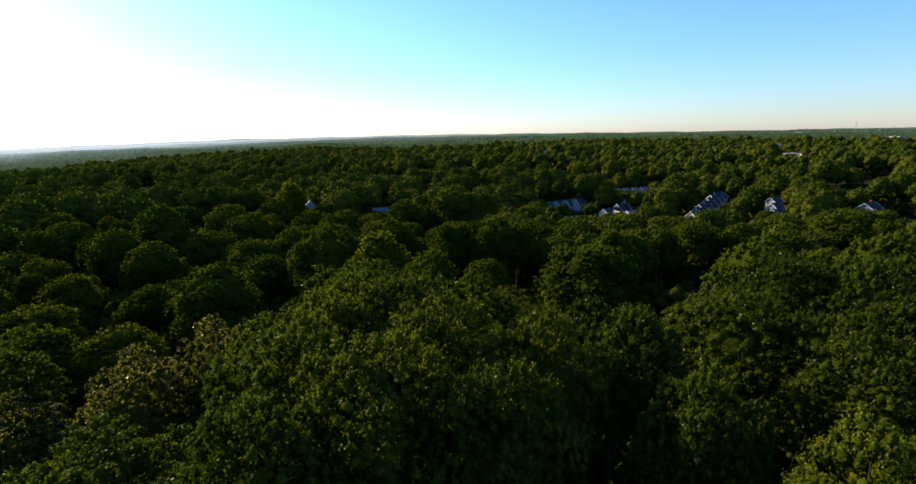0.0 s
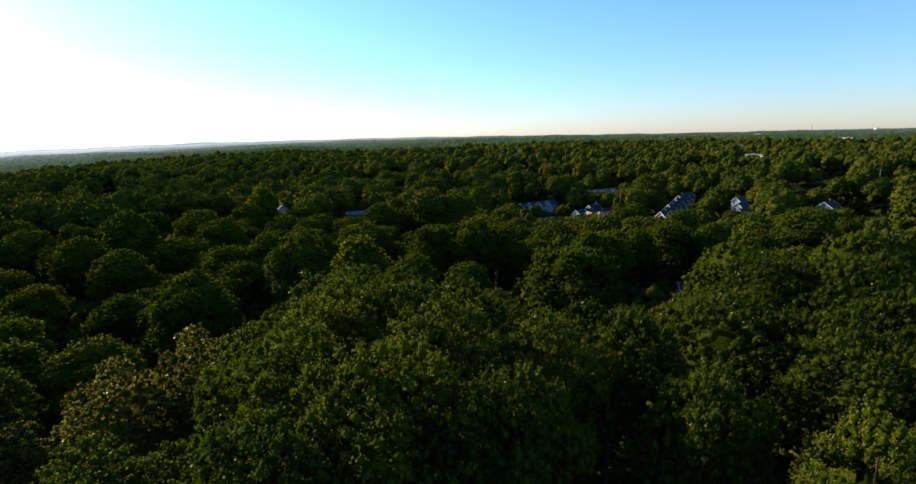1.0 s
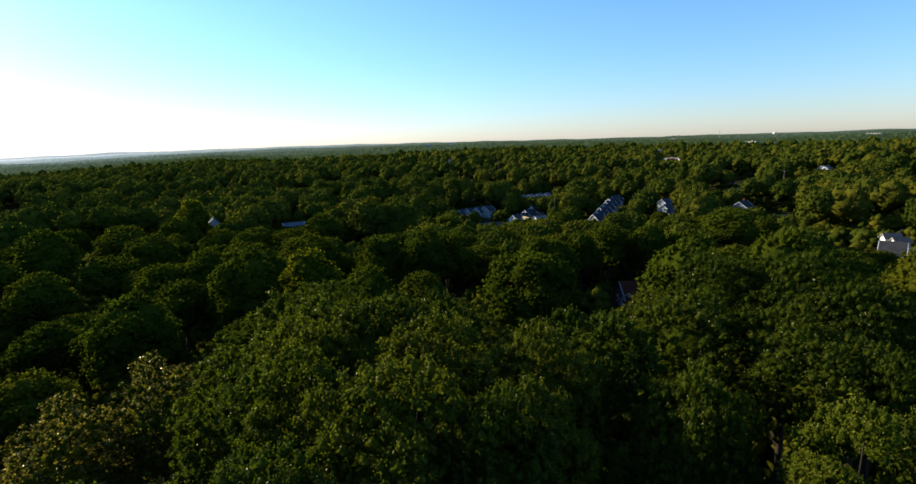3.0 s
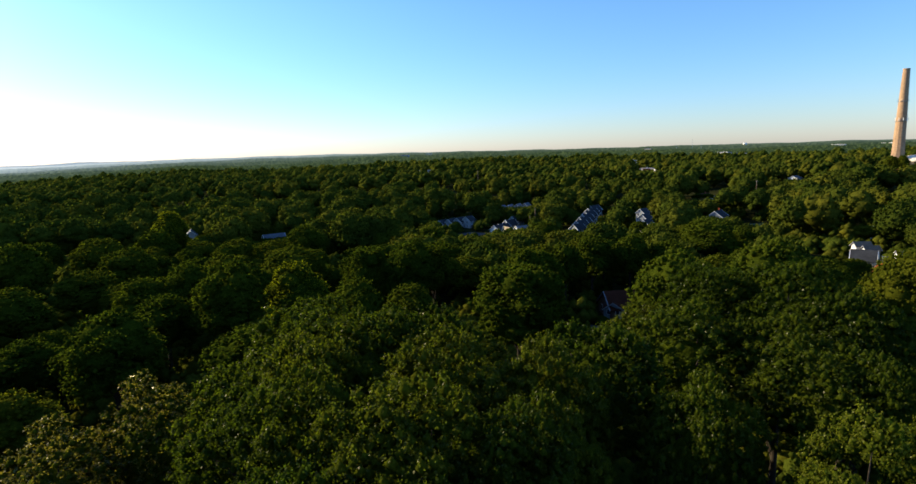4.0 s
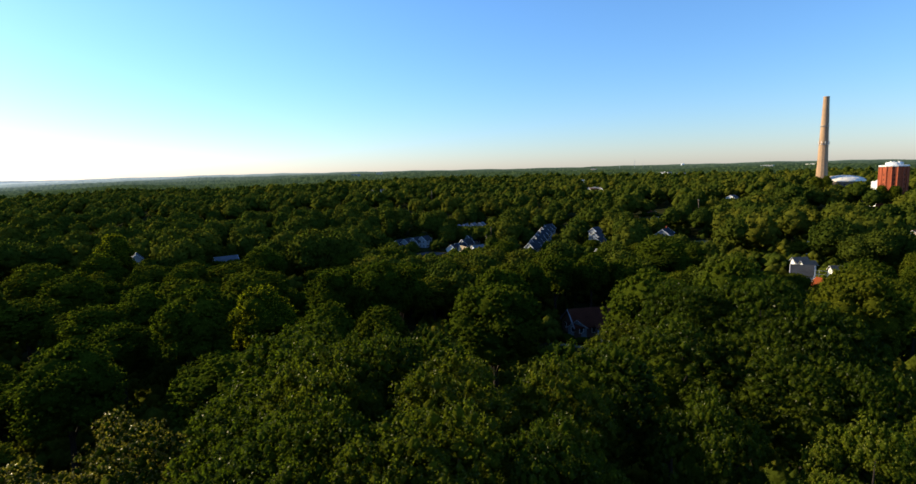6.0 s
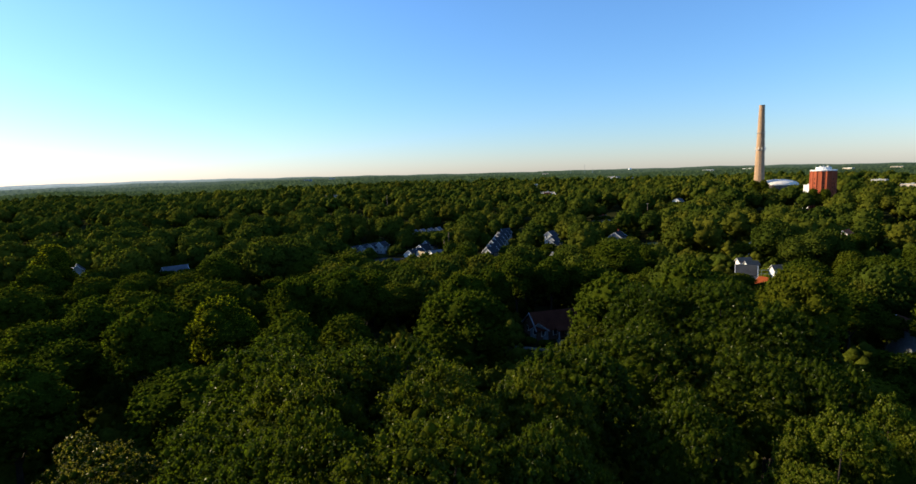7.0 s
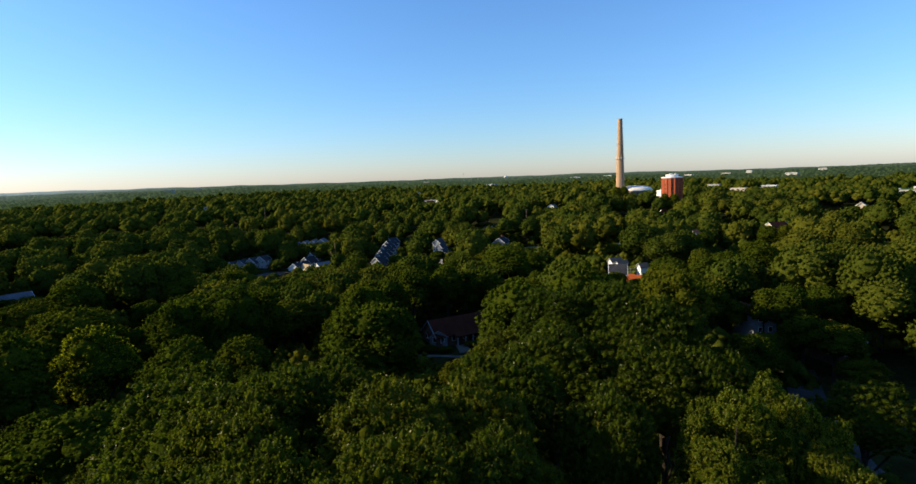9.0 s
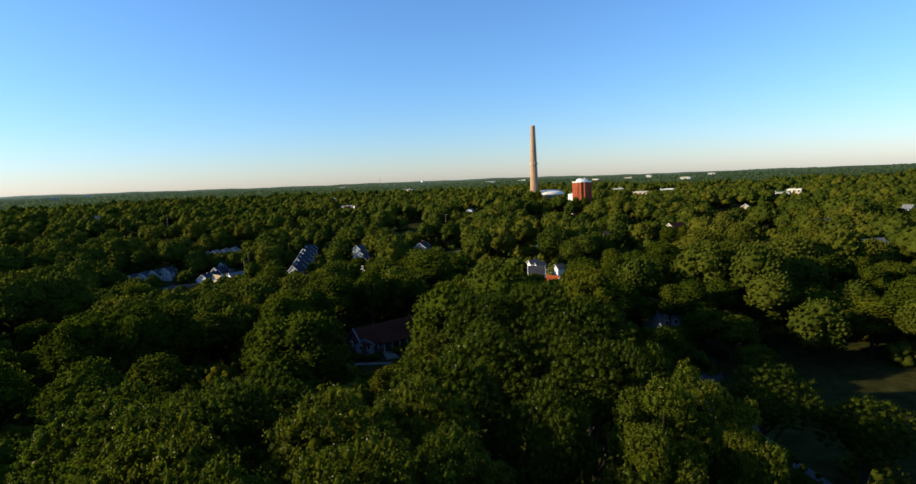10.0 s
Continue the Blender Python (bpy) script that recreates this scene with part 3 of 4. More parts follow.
def far_crowns(name, spots, templates, seed, label):
    """Woods too many to count: crowns like those of the single trees, simpler with distance, in one mesh."""
    g = np.random.default_rng(seed)
    V, F, Q, tf, tq, off = [], [], [], [], [], 0
    for x, y, top, r in spots:
        q, (v, f), _, _ = templates[g.integers(len(templates))]
        tint, a = g.uniform(0, 1) ** 1.3, g.uniform(0, 6.28)
        k = r / 5.0
        h = k * g.uniform(0.8, 1.05)
        m = np.array([[math.cos(a) * k, math.sin(a) * k, 0], [-math.sin(a) * k, math.cos(a) * k, 0], [0, 0, h]])
        o = np.array([x, y, top - 20.2 * h])
        V.append(v @ m + o)
        F.append(f + off)
        off += len(v)
        tf.append(np.full(len(f), tint))
        Q.append(q @ m + o)
        tq.append(np.full(len(q), tint))
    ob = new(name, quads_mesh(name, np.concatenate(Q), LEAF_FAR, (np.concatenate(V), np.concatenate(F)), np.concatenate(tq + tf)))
    return tagged(ob, label, "woods", kind="stuff")


FAR_A = [crown_data(61 + k, 16, 52, 0.50, 2, 0.45, OCTA, 1.25, low=7.0, swell=0.95, wild=0.12, shag=0.12, full=1.2) for k in range(5)]
FAR_B = [crown_data(71 + k, 11, 20, 0.68, 1, 0.6, OCTA, 1.2, low=7.0, swell=0.98, wild=0.12, shag=0.1, full=1.25) for k in range(5)]
FAR_C = [crown_data(81 + k, 12, 2, 1.0, 1, 0.8, None, 1.15, low=7.0, swell=1.15, wild=0.14, ball=OCTA) for k in range(5)]
BUSH = [crown_data(91 + k, 9, 10, 0.6, 3, 0.4, OCTA, 1.1, low=7.0, swell=0.85) for k in range(3)]


def wood_spots(step, d0, d1, a0, a1, seed, limit):
    g = random.Random(seed)
    out = []
    n = int(d1 / step) + 1
    for i in range(-n, n + 1):
        for j in range(-n, n + 1):
            x, y = (i + g.uniform(-0.4, 0.4)) * step, (j + g.uniform(-0.4, 0.4)) * step
            d, a = math.hypot(x + 9, y), math.degrees(math.atan2(x + 9, y))
            r = step * g.choice((g.uniform(0.38, 0.5), g.uniform(0.5, 0.68)))
            dell = noise.noise((x / 46, y / 46, 7.7))
            if step > 12.2 and d0 >= 130 and d1 < 800 and dell < -0.12:
                continue
            t = 9.5 + 1.1 * r + g.uniform(-4.0, 4.5) + (12.0 * dell if dell < 0 else 4.0 * dell)
            if d0 <= d < d1 and a0 < a < a1 and free_spot(x, y, r * 0.7, limit):
                top = gz(x, y) + t
                low = covered(x, y, top, r)
                if low > gz(x, y) + 4 and not (38 < x < 112 and y < 56 and d < 300 and t > 9 and step > 10):
                    out.append((x, y, min(top, low), min(r, 0.5 * (min(top, low) - gz(x, y)))))
    return out


far_crowns("nearer_woods", wood_spots(12.5, 130, 235, -56, 90, 8, 0.62), FAR_A, 3, "unbroken green broadleaf woods on the slopes")
far_crowns("nearer_woods", wood_spots(12.5, 235, 500, -55, 89, 18, 0.0), FAR_B, 5, "unbroken green broadleaf woods on the slopes")
taken = []


def thicket(step, d0, d1, seed):
    spots = enumerate(wood_spots(step, d0, d1, -60, 94, seed, 0.0))
    return [(x, y, gz(x, y) + (3.2 if 40 < x < 135 and y < 54 else 6.5 if d1 < 130 and math.hypot(x + 9, y) < 48 else 4.6) + (k * 7 % 11) * 0.3, 4.4) for k, (x, y, t, r) in spots if not (74 < x < 133 and y < 54)]


far_crowns("undergrowth", thicket(6.5, 8, 120, 15), BUSH, 16, "dark green undergrowth beneath the woodland trees")
far_crowns("undergrowth", thicket(9.5, 120, 240, 25) + thicket(12.0, 240, 420, 27), FAR_C, 26, "dark green undergrowth beneath the woodland trees")
far_crowns("distant_woods", wood_spots(13.0, 500, 760, -54, 88, 9, 0.0) + wood_spots(17.0, 760, 1250, -54, 88, 19, 0.0), FAR_C, 4, "distant green woods, crown behind crown")
far_crowns("woods_behind", wood_spots(10.0, 16, 170, -180, -56, 10, 0.0) + wood_spots(10.0, 16, 170, 90, 180, 11, 0.0), FAR_C, 6, "green broadleaf woods on the hill")


def ridge(bearing):
    """Height of the farthest hills along the horizon."""
    b = np.asarray(bearing, float)
    h = np.interp(b, [-66, -46, -36, -28, -19, -8, 2, 12, 25, 45, 60, 80, 96], [0, 6, 30, 46, 56, 66, 64, 56, 46, 46, 24, 8, 4])
    return h + 2.0 * np.sin(b * 0.9) + 1.2 * np.sin(b * 2.3 + 1)


def far_sheet(name, r0, r1, nr, mat, label, seed, kind, category, tint, a0=-66, a1=96, na=420):
    """The roof of the farthest woods: a lumpy sheet between two distances."""
    ang = np.radians(np.linspace(a0, a1, na))
    rad = r0 * (r1 / r0) ** np.linspace(0, 1, nr)
    rr, aa = np.meshgrid(rad, ang, indexing="ij")
    g = np.random.default_rng(seed)
    x, y = rr * np.sin(aa) - 9, rr * np.cos(aa)
    x += g.normal(0, 2, x.shape)
    z = ground_z(x, y) + 12 + g.uniform(0, 6, x.shape) + 3 * np.sin(x / 60) * np.sin(y / 75) + 3 * np.sin(x / 210 + y / 130)
    rise = np.clip((rr - 1500) / 3300, 0, 1) ** 1.6
    z = z * (1 - rise) + rise * ridge(np.degrees(aa)) + rise * (1 - rise) * 14 * np.sin(rr / 190 + 2 * np.sin(aa * 9))
    v = np.stack([x, y, z], -1).reshape(-1, 3)
    n = len(ang)
    f = [(i * n + j, (i + 1) * n + j, (i + 1) * n + j + 1, i * n + j + 1) for i in range(len(rad) - 1) for j in range(n - 1)]
    me = mesh_from(name, v, f, mat)
    val = tint(g, rr[:-1, :-1].ravel(), np.degrees(aa[:-1, :-1]).ravel())
    me.attributes.new("tint", 'FLOAT', 'FACE').data.foreach_set("value", val.astype(np.float32))
    return tagged(new(name, me), label, category, kind=kind)


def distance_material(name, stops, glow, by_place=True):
    """Plain far distance: the lit haze is put into base colour and glow, by tint."""
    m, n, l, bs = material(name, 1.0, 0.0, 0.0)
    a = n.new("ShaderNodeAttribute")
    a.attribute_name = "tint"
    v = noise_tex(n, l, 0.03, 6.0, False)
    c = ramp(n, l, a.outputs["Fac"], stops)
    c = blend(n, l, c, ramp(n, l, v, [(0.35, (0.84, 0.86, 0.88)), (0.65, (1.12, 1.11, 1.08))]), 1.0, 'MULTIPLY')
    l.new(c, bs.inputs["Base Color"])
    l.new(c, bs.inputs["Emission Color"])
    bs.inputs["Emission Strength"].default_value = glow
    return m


# painted haze: tint makes the hills paler with distance and towards the sun
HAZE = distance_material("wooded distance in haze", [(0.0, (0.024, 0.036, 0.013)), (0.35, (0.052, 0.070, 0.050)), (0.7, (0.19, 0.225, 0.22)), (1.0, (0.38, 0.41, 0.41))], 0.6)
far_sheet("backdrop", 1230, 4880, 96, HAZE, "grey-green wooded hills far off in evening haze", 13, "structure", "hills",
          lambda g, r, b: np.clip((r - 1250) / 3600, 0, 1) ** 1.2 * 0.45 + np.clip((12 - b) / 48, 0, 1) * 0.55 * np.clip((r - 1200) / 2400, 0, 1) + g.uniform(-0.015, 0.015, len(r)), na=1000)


def hazy_hills():
    """A far ridge closing the horizon towards the sun, blue with haze in its colour."""
    b = np.linspace(-66, 8, 90)
    h = ridge(b) + 3 + 9 * np.clip((-5 - b) / 25, 0, 1) - 8 * np.clip((b + 5) / 13, 0, 1) + 7 * np.exp(-((b + 28) / 1.3) ** 2)
    rows = []
    for d, k in ((4940, 1.0), (4900, 0.85), (4850, 0.5), (4800, -0.2)):
        rows.append(np.stack([d * np.sin(np.radians(b)), d * np.cos(np.radians(b)), h * k], 1))
    w = len(b)
    f = [(i * w + j, i * w + j + 1, (i + 1) * w + j + 1, (i + 1) * w + j)[::-1] for i in range(3) for j in range(w - 1)]
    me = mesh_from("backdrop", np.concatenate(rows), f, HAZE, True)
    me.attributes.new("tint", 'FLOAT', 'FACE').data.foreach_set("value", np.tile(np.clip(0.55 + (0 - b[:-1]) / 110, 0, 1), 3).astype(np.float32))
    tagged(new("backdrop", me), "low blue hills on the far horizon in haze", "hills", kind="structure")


hazy_hills()


# ---- landmarks ----
def slot_mesh():
    bm = bmesh.new()
    add_box(bm, -0.05, 0.06, -0.32, 0.32, 0, 1.4)
    return bm_mesh("window", bm, SHINGLE_BROWN)


WINDOW_SLOT = slot_mesh()
def chimney(x, y):
    g = gz(x, y)
    ob = new("smokestack")
    ob.location = (x, y, g)
    top, ring = 90.5 - g, 50 - g
    part("shaft", lathe_bm([(3.45, ring), (3.0, ring + 14), (2.2, top - 0.9), (2.35, top - 0.8), (2.35, top), (1.8, top), (1.8, top - 3)], 36), CONCRETE, ob, smooth=False)
    # the foot is faceted under the gallery
    part("base", lathe_bm([(5.4, -1.5), (4.9, 8), (4.3, 26), (3.6, ring)], 12), CONCRETE, ob)
    for z, r in ((ring, 3.55), (ring + 15.5, 2.95)):
        deck = part("platform", lathe_bm([(r, z - 0.3), (r + 0.85, z - 0.15), (r + 0.85, z), (r - 0.1, z + 0.05)], 28), STEEL, ob, "steel gallery round the shaft")
        rail = bmesh.new()
        for h in (0.55, 1.1):
            pts = [Vector(((r + 0.8) * math.cos(t), (r + 0.8) * math.sin(t), z + h)) for t in np.linspace(0, 2 * math.pi, 25)]
            tube_bm(rail, pts, [0.04] * 25, 4)
        part("railing", rail, STEEL, deck)
    for k in range(9):
        a = math.radians(40 * k)
        r = 4.1
        part("antenna_panel", box_bm(r * math.cos(a) - 0.16, r * math.cos(a) + 0.16, r * math.sin(a) - 0.16, r * math.sin(a) + 0.16, ring + 0.4, ring + 2.5, 0.03), WHITE, ob, "white antenna panel")
    for k in range(3):
        a = math.radians(30 + 120 * k)
        part("antenna_panel", box_bm(3.2 * math.cos(a) - 0.2, 3.2 * math.cos(a) + 0.2, 3.2 * math.sin(a) - 0.2, 3.2 * math.sin(a) + 0.2, ring - 2.6, ring - 0.8, 0.03), STEEL, ob)
    ladder = bmesh.new()
    a = math.radians(-40)
    for q in (-0.25, 0.25):
        tube_bm(ladder, [Vector((3.7 * math.cos(a) - q * math.sin(a), 3.7 * math.sin(a) + q * math.cos(a), ring)), Vector((2.4 * math.cos(a) - q * math.sin(a), 2.4 * math.sin(a) + q * math.cos(a), top))], [0.05, 0.05], 4)
    part("ladder", ladder, STEEL, ob)
    tagged(ob, "tall tapering tan concrete smokestack with steel galleries and antennas", "smokestack")


chimney(404, 381)


def tower(x, y):
    g = gz(x, y)
    ob = new("brick_tower")
    ob.matrix_basis = pose(x, y, g, 0, 0, 8)
    h = 30.3 - g
    R = 8.4
    part("wall", lathe_bm([(R, -1), (R, h)], 16), BRICK_RED, ob)
    for k in range(16):
        a = 2 * math.pi * k / 16
        bm = bmesh.new()
        tube_bm(bm, [Vector((R * math.cos(a), R * math.sin(a), -1)), Vector((R * math.cos(a), R * math.sin(a), h - 0.2))], [0.5, 0.5], 4)
        part("pilaster", bm, BRICK_RED, ob)
        mid = a + math.pi / 16
        rr = R * math.cos(math.pi / 16)
        for j in range(int((h - 3) / 3.2) if k % 2 else 0):
            w = new("window", WINDOW_SLOT)
            w.parent = ob
            w.matrix_basis = Matrix.Translation((rr * math.cos(mid), rr * math.sin(mid), 1.5 + 3.2 * j)) @ Matrix.Rotation(mid, 4, 'Z')
    part("cornice", lathe_bm([(R + 0.35, h), (R + 0.5, h + 0.2), (R + 0.5, h + 0.9), (R - 0.4, h + 1.1)], 16), WHITE, ob, "white cornice ring")
    part("penthouse", lathe_bm([(5.2, h + 1.0), (5.2, h + 2.8), (4.9, h + 3.0)], 16), WHITE, ob, "white rooftop penthouse")
    for px, py in ((2, 1.5), (-2.5, 0.5), (0.5, -3)):
        part("roof_unit", box_bm(px - 1, px + 1, py - 0.8, py + 0.8, h + 3.0, h + 3.9, 0.08), STEEL, ob)
    tagged(ob, "round red brick tower block with white cornice and penthouse", "tower")


tower(380.4, 301.6)


def arena(x, y):
    g = gz(x, y)
    ob = new("domed_hall")
    ob.location = (x, y, g)
    h = 17.6 - g
    part("wall", lathe_bm([(15.2, -1), (15.2, h)], 40), DRUM, ob)
    dome = part("dome", lathe_bm([(16.0, h), (16.2, h + 0.7)] + [(15.8 * math.cos(a), h + 0.7 + 4.6 * math.sin(a)) for a in np.linspace(0.06, 1.45, 10)], 40), DOME_WHITE, ob, "shallow white dome roof", True)
    for k in range(20):
        t = 2 * math.pi * k / 20
        bm = bmesh.new()
        tube_bm(bm, [Vector((15.8 * math.cos(a) * math.cos(t), 15.8 * math.cos(a) * math.sin(t), h + 0.74 + 4.6 * math.sin(a))) for a in np.linspace(0.06, 1.4, 7)], [0.12] * 7, 4)
        part("seam", bm, DOME_WHITE, dome)
    for k in range(20):
        t = 2 * math.pi * (k + 0.5) / 20
        w = new("window", WINDOW_SLOT)
        w.parent = ob
        w.matrix_basis = Matrix.Translation((15.2 * math.cos(t), 15.2 * math.sin(t), h - 3.0)) @ Matrix.Rotation(t, 4, 'Z')
    tagged(ob, "low round hall with a shallow white dome", "arena")


arena(422, 376)


def flat_block(x, y, base, turn, w, d, h, wall, roof, label, name="commercial_building", bays=6):
    """A flat-roofed block with a parapet, roof units and a band of windows."""
    ob = new(name)
    ob.matrix_basis = pose(x, y, base, 0, 0, turn)
    part("wall", box_bm(-w / 2, w / 2, -d / 2, d / 2, -6, h), wall, ob)
    bm = bmesh.new()
    for a in ((-w / 2, w / 2, -d / 2 - 0.1, -d / 2 + 0.25), (-w / 2, w / 2, d / 2 - 0.25, d / 2 + 0.1), (-w / 2 - 0.1, -w / 2 + 0.25, -d / 2, d / 2), (w / 2 - 0.25, w / 2 + 0.1, -d / 2, d / 2)):
        add_box(bm, a[0], a[1], a[2], a[3], h - 0.1, h + 0.5)
    part("parapet", bm, roof, ob)
    part("roof", box_bm(-w / 2 + 0.25, w / 2 - 0.25, -d / 2 + 0.25, d / 2 - 0.25, h, h + 0.12), roof, ob)
    part("roof_unit", box_bm(-1.2, 1.2, -1, 1, h + 0.12, h + 1.4, 0.05), STEEL, ob)
    for k in range(bays):
        xx = -w / 2 + (k + 0.5) * w / bays
        window(ob, xx, -d / 2 - 0.01, h - 2.6, w / bays * 0.5, 1.5, 0)
    return tagged(ob, label, "building")


# ---- houses ----
def prism_bm(w, d, h, rise, over=0.4, thick=0.25):
    """A gable roof with thickness over a w by d plan, ridge along x."""
    bm = bmesh.new()
    y, x = d / 2 + over, w / 2 + over
    s = rise / (d / 2)
    z0 = h - over * s
    prof = [(-y, z0), (0, h + rise), (y, z0), (y, z0 + thick), (0, h + rise + thick), (-y, z0 + thick)]
    a = [bm.verts.new((-x, p, q)) for p, q in prof]
    b = [bm.verts.new((x, p, q)) for p, q in prof]
    for k in range(6):
        bm.faces.new((a[k], a[(k + 1) % 6], b[(k + 1) % 6], b[k]))
    for r, flip in ((a, 1), (b, -1)):
        for k in ((0, 1, 4, 5), (1, 2, 3, 4)):
            bm.faces.new([r[i] for i in k][::flip])
    bmesh.ops.recalc_face_normals(bm, faces=bm.faces[:])
    return bm


def walls_bm(w, d, h, rise, base=-1.5):
    bm = bmesh.new()
    prof = [(-d / 2, base), (d / 2, base), (d / 2, h), (0, h + rise), (-d / 2, h)]
    a = [bm.verts.new((-w / 2, p, q)) for p, q in prof]
    b = [bm.verts.new((w / 2, p, q)) for p, q in prof]
    for k in range(5):
        bm.faces.new((a[k], a[(k + 1) % 5], b[(k + 1) % 5], b[k]))
    bm.faces.new(a[::-1])
    bm.faces.new(b)
    bmesh.ops.recalc_face_normals(bm, faces=bm.faces[:])
    return bm


def window(parent, x, y, z, w, h, turn):
    """A framed pane on a wall; turn is the way the wall faces."""
    f = new("window", bm_mesh("window", box_bm(-w / 2 - 0.09, w / 2 + 0.09, -0.06, 0.05, -0.09, h + 0.09), WHITE))
    f.parent = parent
    f.matrix_basis = pose(x, y, z, 0, 0, turn)
    part("pane", box_bm(-w / 2, w / 2, -0.075, -0.05, 0, h), GLASS_M, f)


def rake_bm(w, d, h, rise, side, over=0.4):
    """A white barge board along one gable edge of the roof."""
    bm = bmesh.new()
    s = rise / (d / 2)
    x = side * (w / 2 + over + 0.03)
    tube_bm(bm, [Vector((x, -d / 2 - over, h - over * s + 0.1)), Vector((x, 0, h + rise + 0.1)), Vector((x, d / 2 + over, h - over * s + 0.1))], [min(0.2, 0.026 * d)] * 3, 4)
    return bm


def house(x, y, z, turn, w, d, h, rise, wall, roof, label, name="house", group="", rows=1, stack=False, trim=WHITE):
    ob = new(name)
    ob.matrix_basis = pose(x, y, z, 0, 0, turn)
    part("wall", walls_bm(w, d, h, rise), wall, ob)
    top = part("roof", prism_bm(w, d, h, rise), roof, ob)
    for side in (-1, 1):
        part("barge_board", rake_bm(w, d, h, rise, side), trim, top)
    if stack:
        part("chimney", box_bm(w * 0.2 - 0.4, w * 0.2 + 0.4, -0.35, 0.35, h, h + rise + 1.3, 0.03), BRICK_RED, top, "red brick chimney")
    part("door", box_bm(-0.5, 0.5, -d / 2 - 0.07, -d / 2 + 0.05, 0, 2.05, 0.02), SHINGLE_BROWN, ob)
    bays = max(1, int(w / 3))
    for k in range(rows):
        zz = 0.9 + k * 2.7
        for i in range(bays):
            xx = -w / 2 + (i + 0.5) * w / bays
            if k or abs(xx) > 1.1:
                window(ob, xx, -d / 2 - 0.01, zz, 1.0, 1.3, 0)
        for q in ((-d * 0.22, d * 0.22) if d > 4.5 else (0.0,)):
            window(ob, -w / 2 - 0.01, q, zz, 0.2 * min(d, 4.5), 1.2, -90)
            window(ob, w / 2 + 0.01, q, zz, 0.2 * min(d, 4.5), 1.2, 90)
    return tagged(ob, label, "house", group)


def roof_slab(x0, x1, y0, z0, y1, z1, thick=0.22):
    bm = bmesh.new()
    a = [bm.verts.new((x, y, z)) for x in (x0, x1) for y, z in ((y0, z0), (y1, z1), (y1, z1 + thick), (y0, z0 + thick))]
    for f in ((0, 1, 2, 3), (7, 6, 5, 4), (0, 4, 5, 1), (1, 5, 6, 2), (2, 6, 7, 3), (3, 7, 4, 0)):
        bm.faces.new([a[k] for k in f])
    bmesh.ops.recalc_face_normals(bm, faces=bm.faces[:])
    return bm


def row_houses(x0, y0, z0, x1, y1, z1, n, turn, roof, label, group, deep, long):
    """A staggered row of gabled houses, each a step higher than the last."""
    for k in range(n):
        u = k / max(1, n - 1)
        house(x0 + (x1 - x0) * u, y0 + (y1 - y0) * u, z0 + (z1 - z0) * u, turn, long, deep, 5.2, deep * 0.42, SIDING, roof, label, "townhouse", group, 2)


TOWN = "pale townhouse with dark slate gable roof"
row_houses(29, 359, -17.5, 47, 357, -15.5, 4, 48, SHINGLE_BLUE, TOWN, "townhouse rows", 6.4, 7.5)
row_houses(85, 421, -15.5, 104, 417, -14, 4, 52, SLATE_ROOF, "pale townhouse with weathered grey gable roof", "townhouse rows", 6.4, 7.5)
row_houses(67, 337, -19.6, 80, 354, -17.0, 3, 27, SHINGLE_BLUE, "white townhouse with steep dark slate roof", "townhouse rows", 7.6, 7.6)
row_houses(103.5, 298, -16.4, 131, 341, -10.6, 7, 27, SHINGLE_BLUE, "white townhouse with steep dark slate roof", "townhouse rows", 7.2, 7.4)
house(62, 332, -18.6, 40, 7, 7.5, 4.6, 2.8, WHITE, SHINGLE_BLUE, "white end house with dark slate roof")
house(67, 327, -18.2, 105, 8, 7, 3.4, 2.6, WHITE, SHINGLE_TAN, "white-walled house with sunlit tan shingle roof")
house(77.5, 328, -18.0, 15, 9, 7.5, 3.4, 2.6, WHITE, SHINGLE_PALE, "low house with pale grey roof and white gable")
# the long low house among the near trees, with its small white front gable
ranch = house(56, 124.2, -7.2, -3, 20, 9, 2.5, 3.5, SIDING_DIM, SHINGLE_BROWN, "long low house with red-brown roof and white porch columns", rows=1, trim=SIDING_SHADED)
part("porch_roof", roof_slab(-5, 9.6, -6.4, 2.15, -4.4, 2.75), SHINGLE_BROWN, ranch)
for k in range(7):
    px = -4.6 + 2.3 * k
    # white columns in the duller siding tone, porch shade included
    part("column", box_bm(px - 0.16, px + 0.16, -6.25, -5.93, -1.0, 2.2, 0.02), SIDING, ranch, "white porch column")
# white garage gable, its walls and trim carrying the shade in their tone
house(47.8, 122.9, -6.9, 60, 5.2, 4.6, 2.2, 1.6, SIDING_SHADED, SHINGLE_BROWN, "pale gabled garage wing in deep shade", "garage", trim=SIDING)
# the white house with its wings, shed and orange-roofed outbuilding
house(138.0, 142.5, -4.9, -46, 6.0, 5.8, 3.5, 2.7, SIDING, SHINGLE_BLUE, "white house with dark slate roof and white gables", rows=1)
house(142.6, 148.1, -3.4, -12, 4.6, 2.4, 5.1, 1.1, WHITE, SHINGLE_GREY, "white rear wing with grey roof and sunlit gable", "house_wing", rows=1)
house(142.9, 145.0, -4.4, -12, 4.2, 2.4, 5.3, 1.1, WHITE, SHINGLE_GREY, "white side wing with grey roof and sunlit gable", "house_wing")
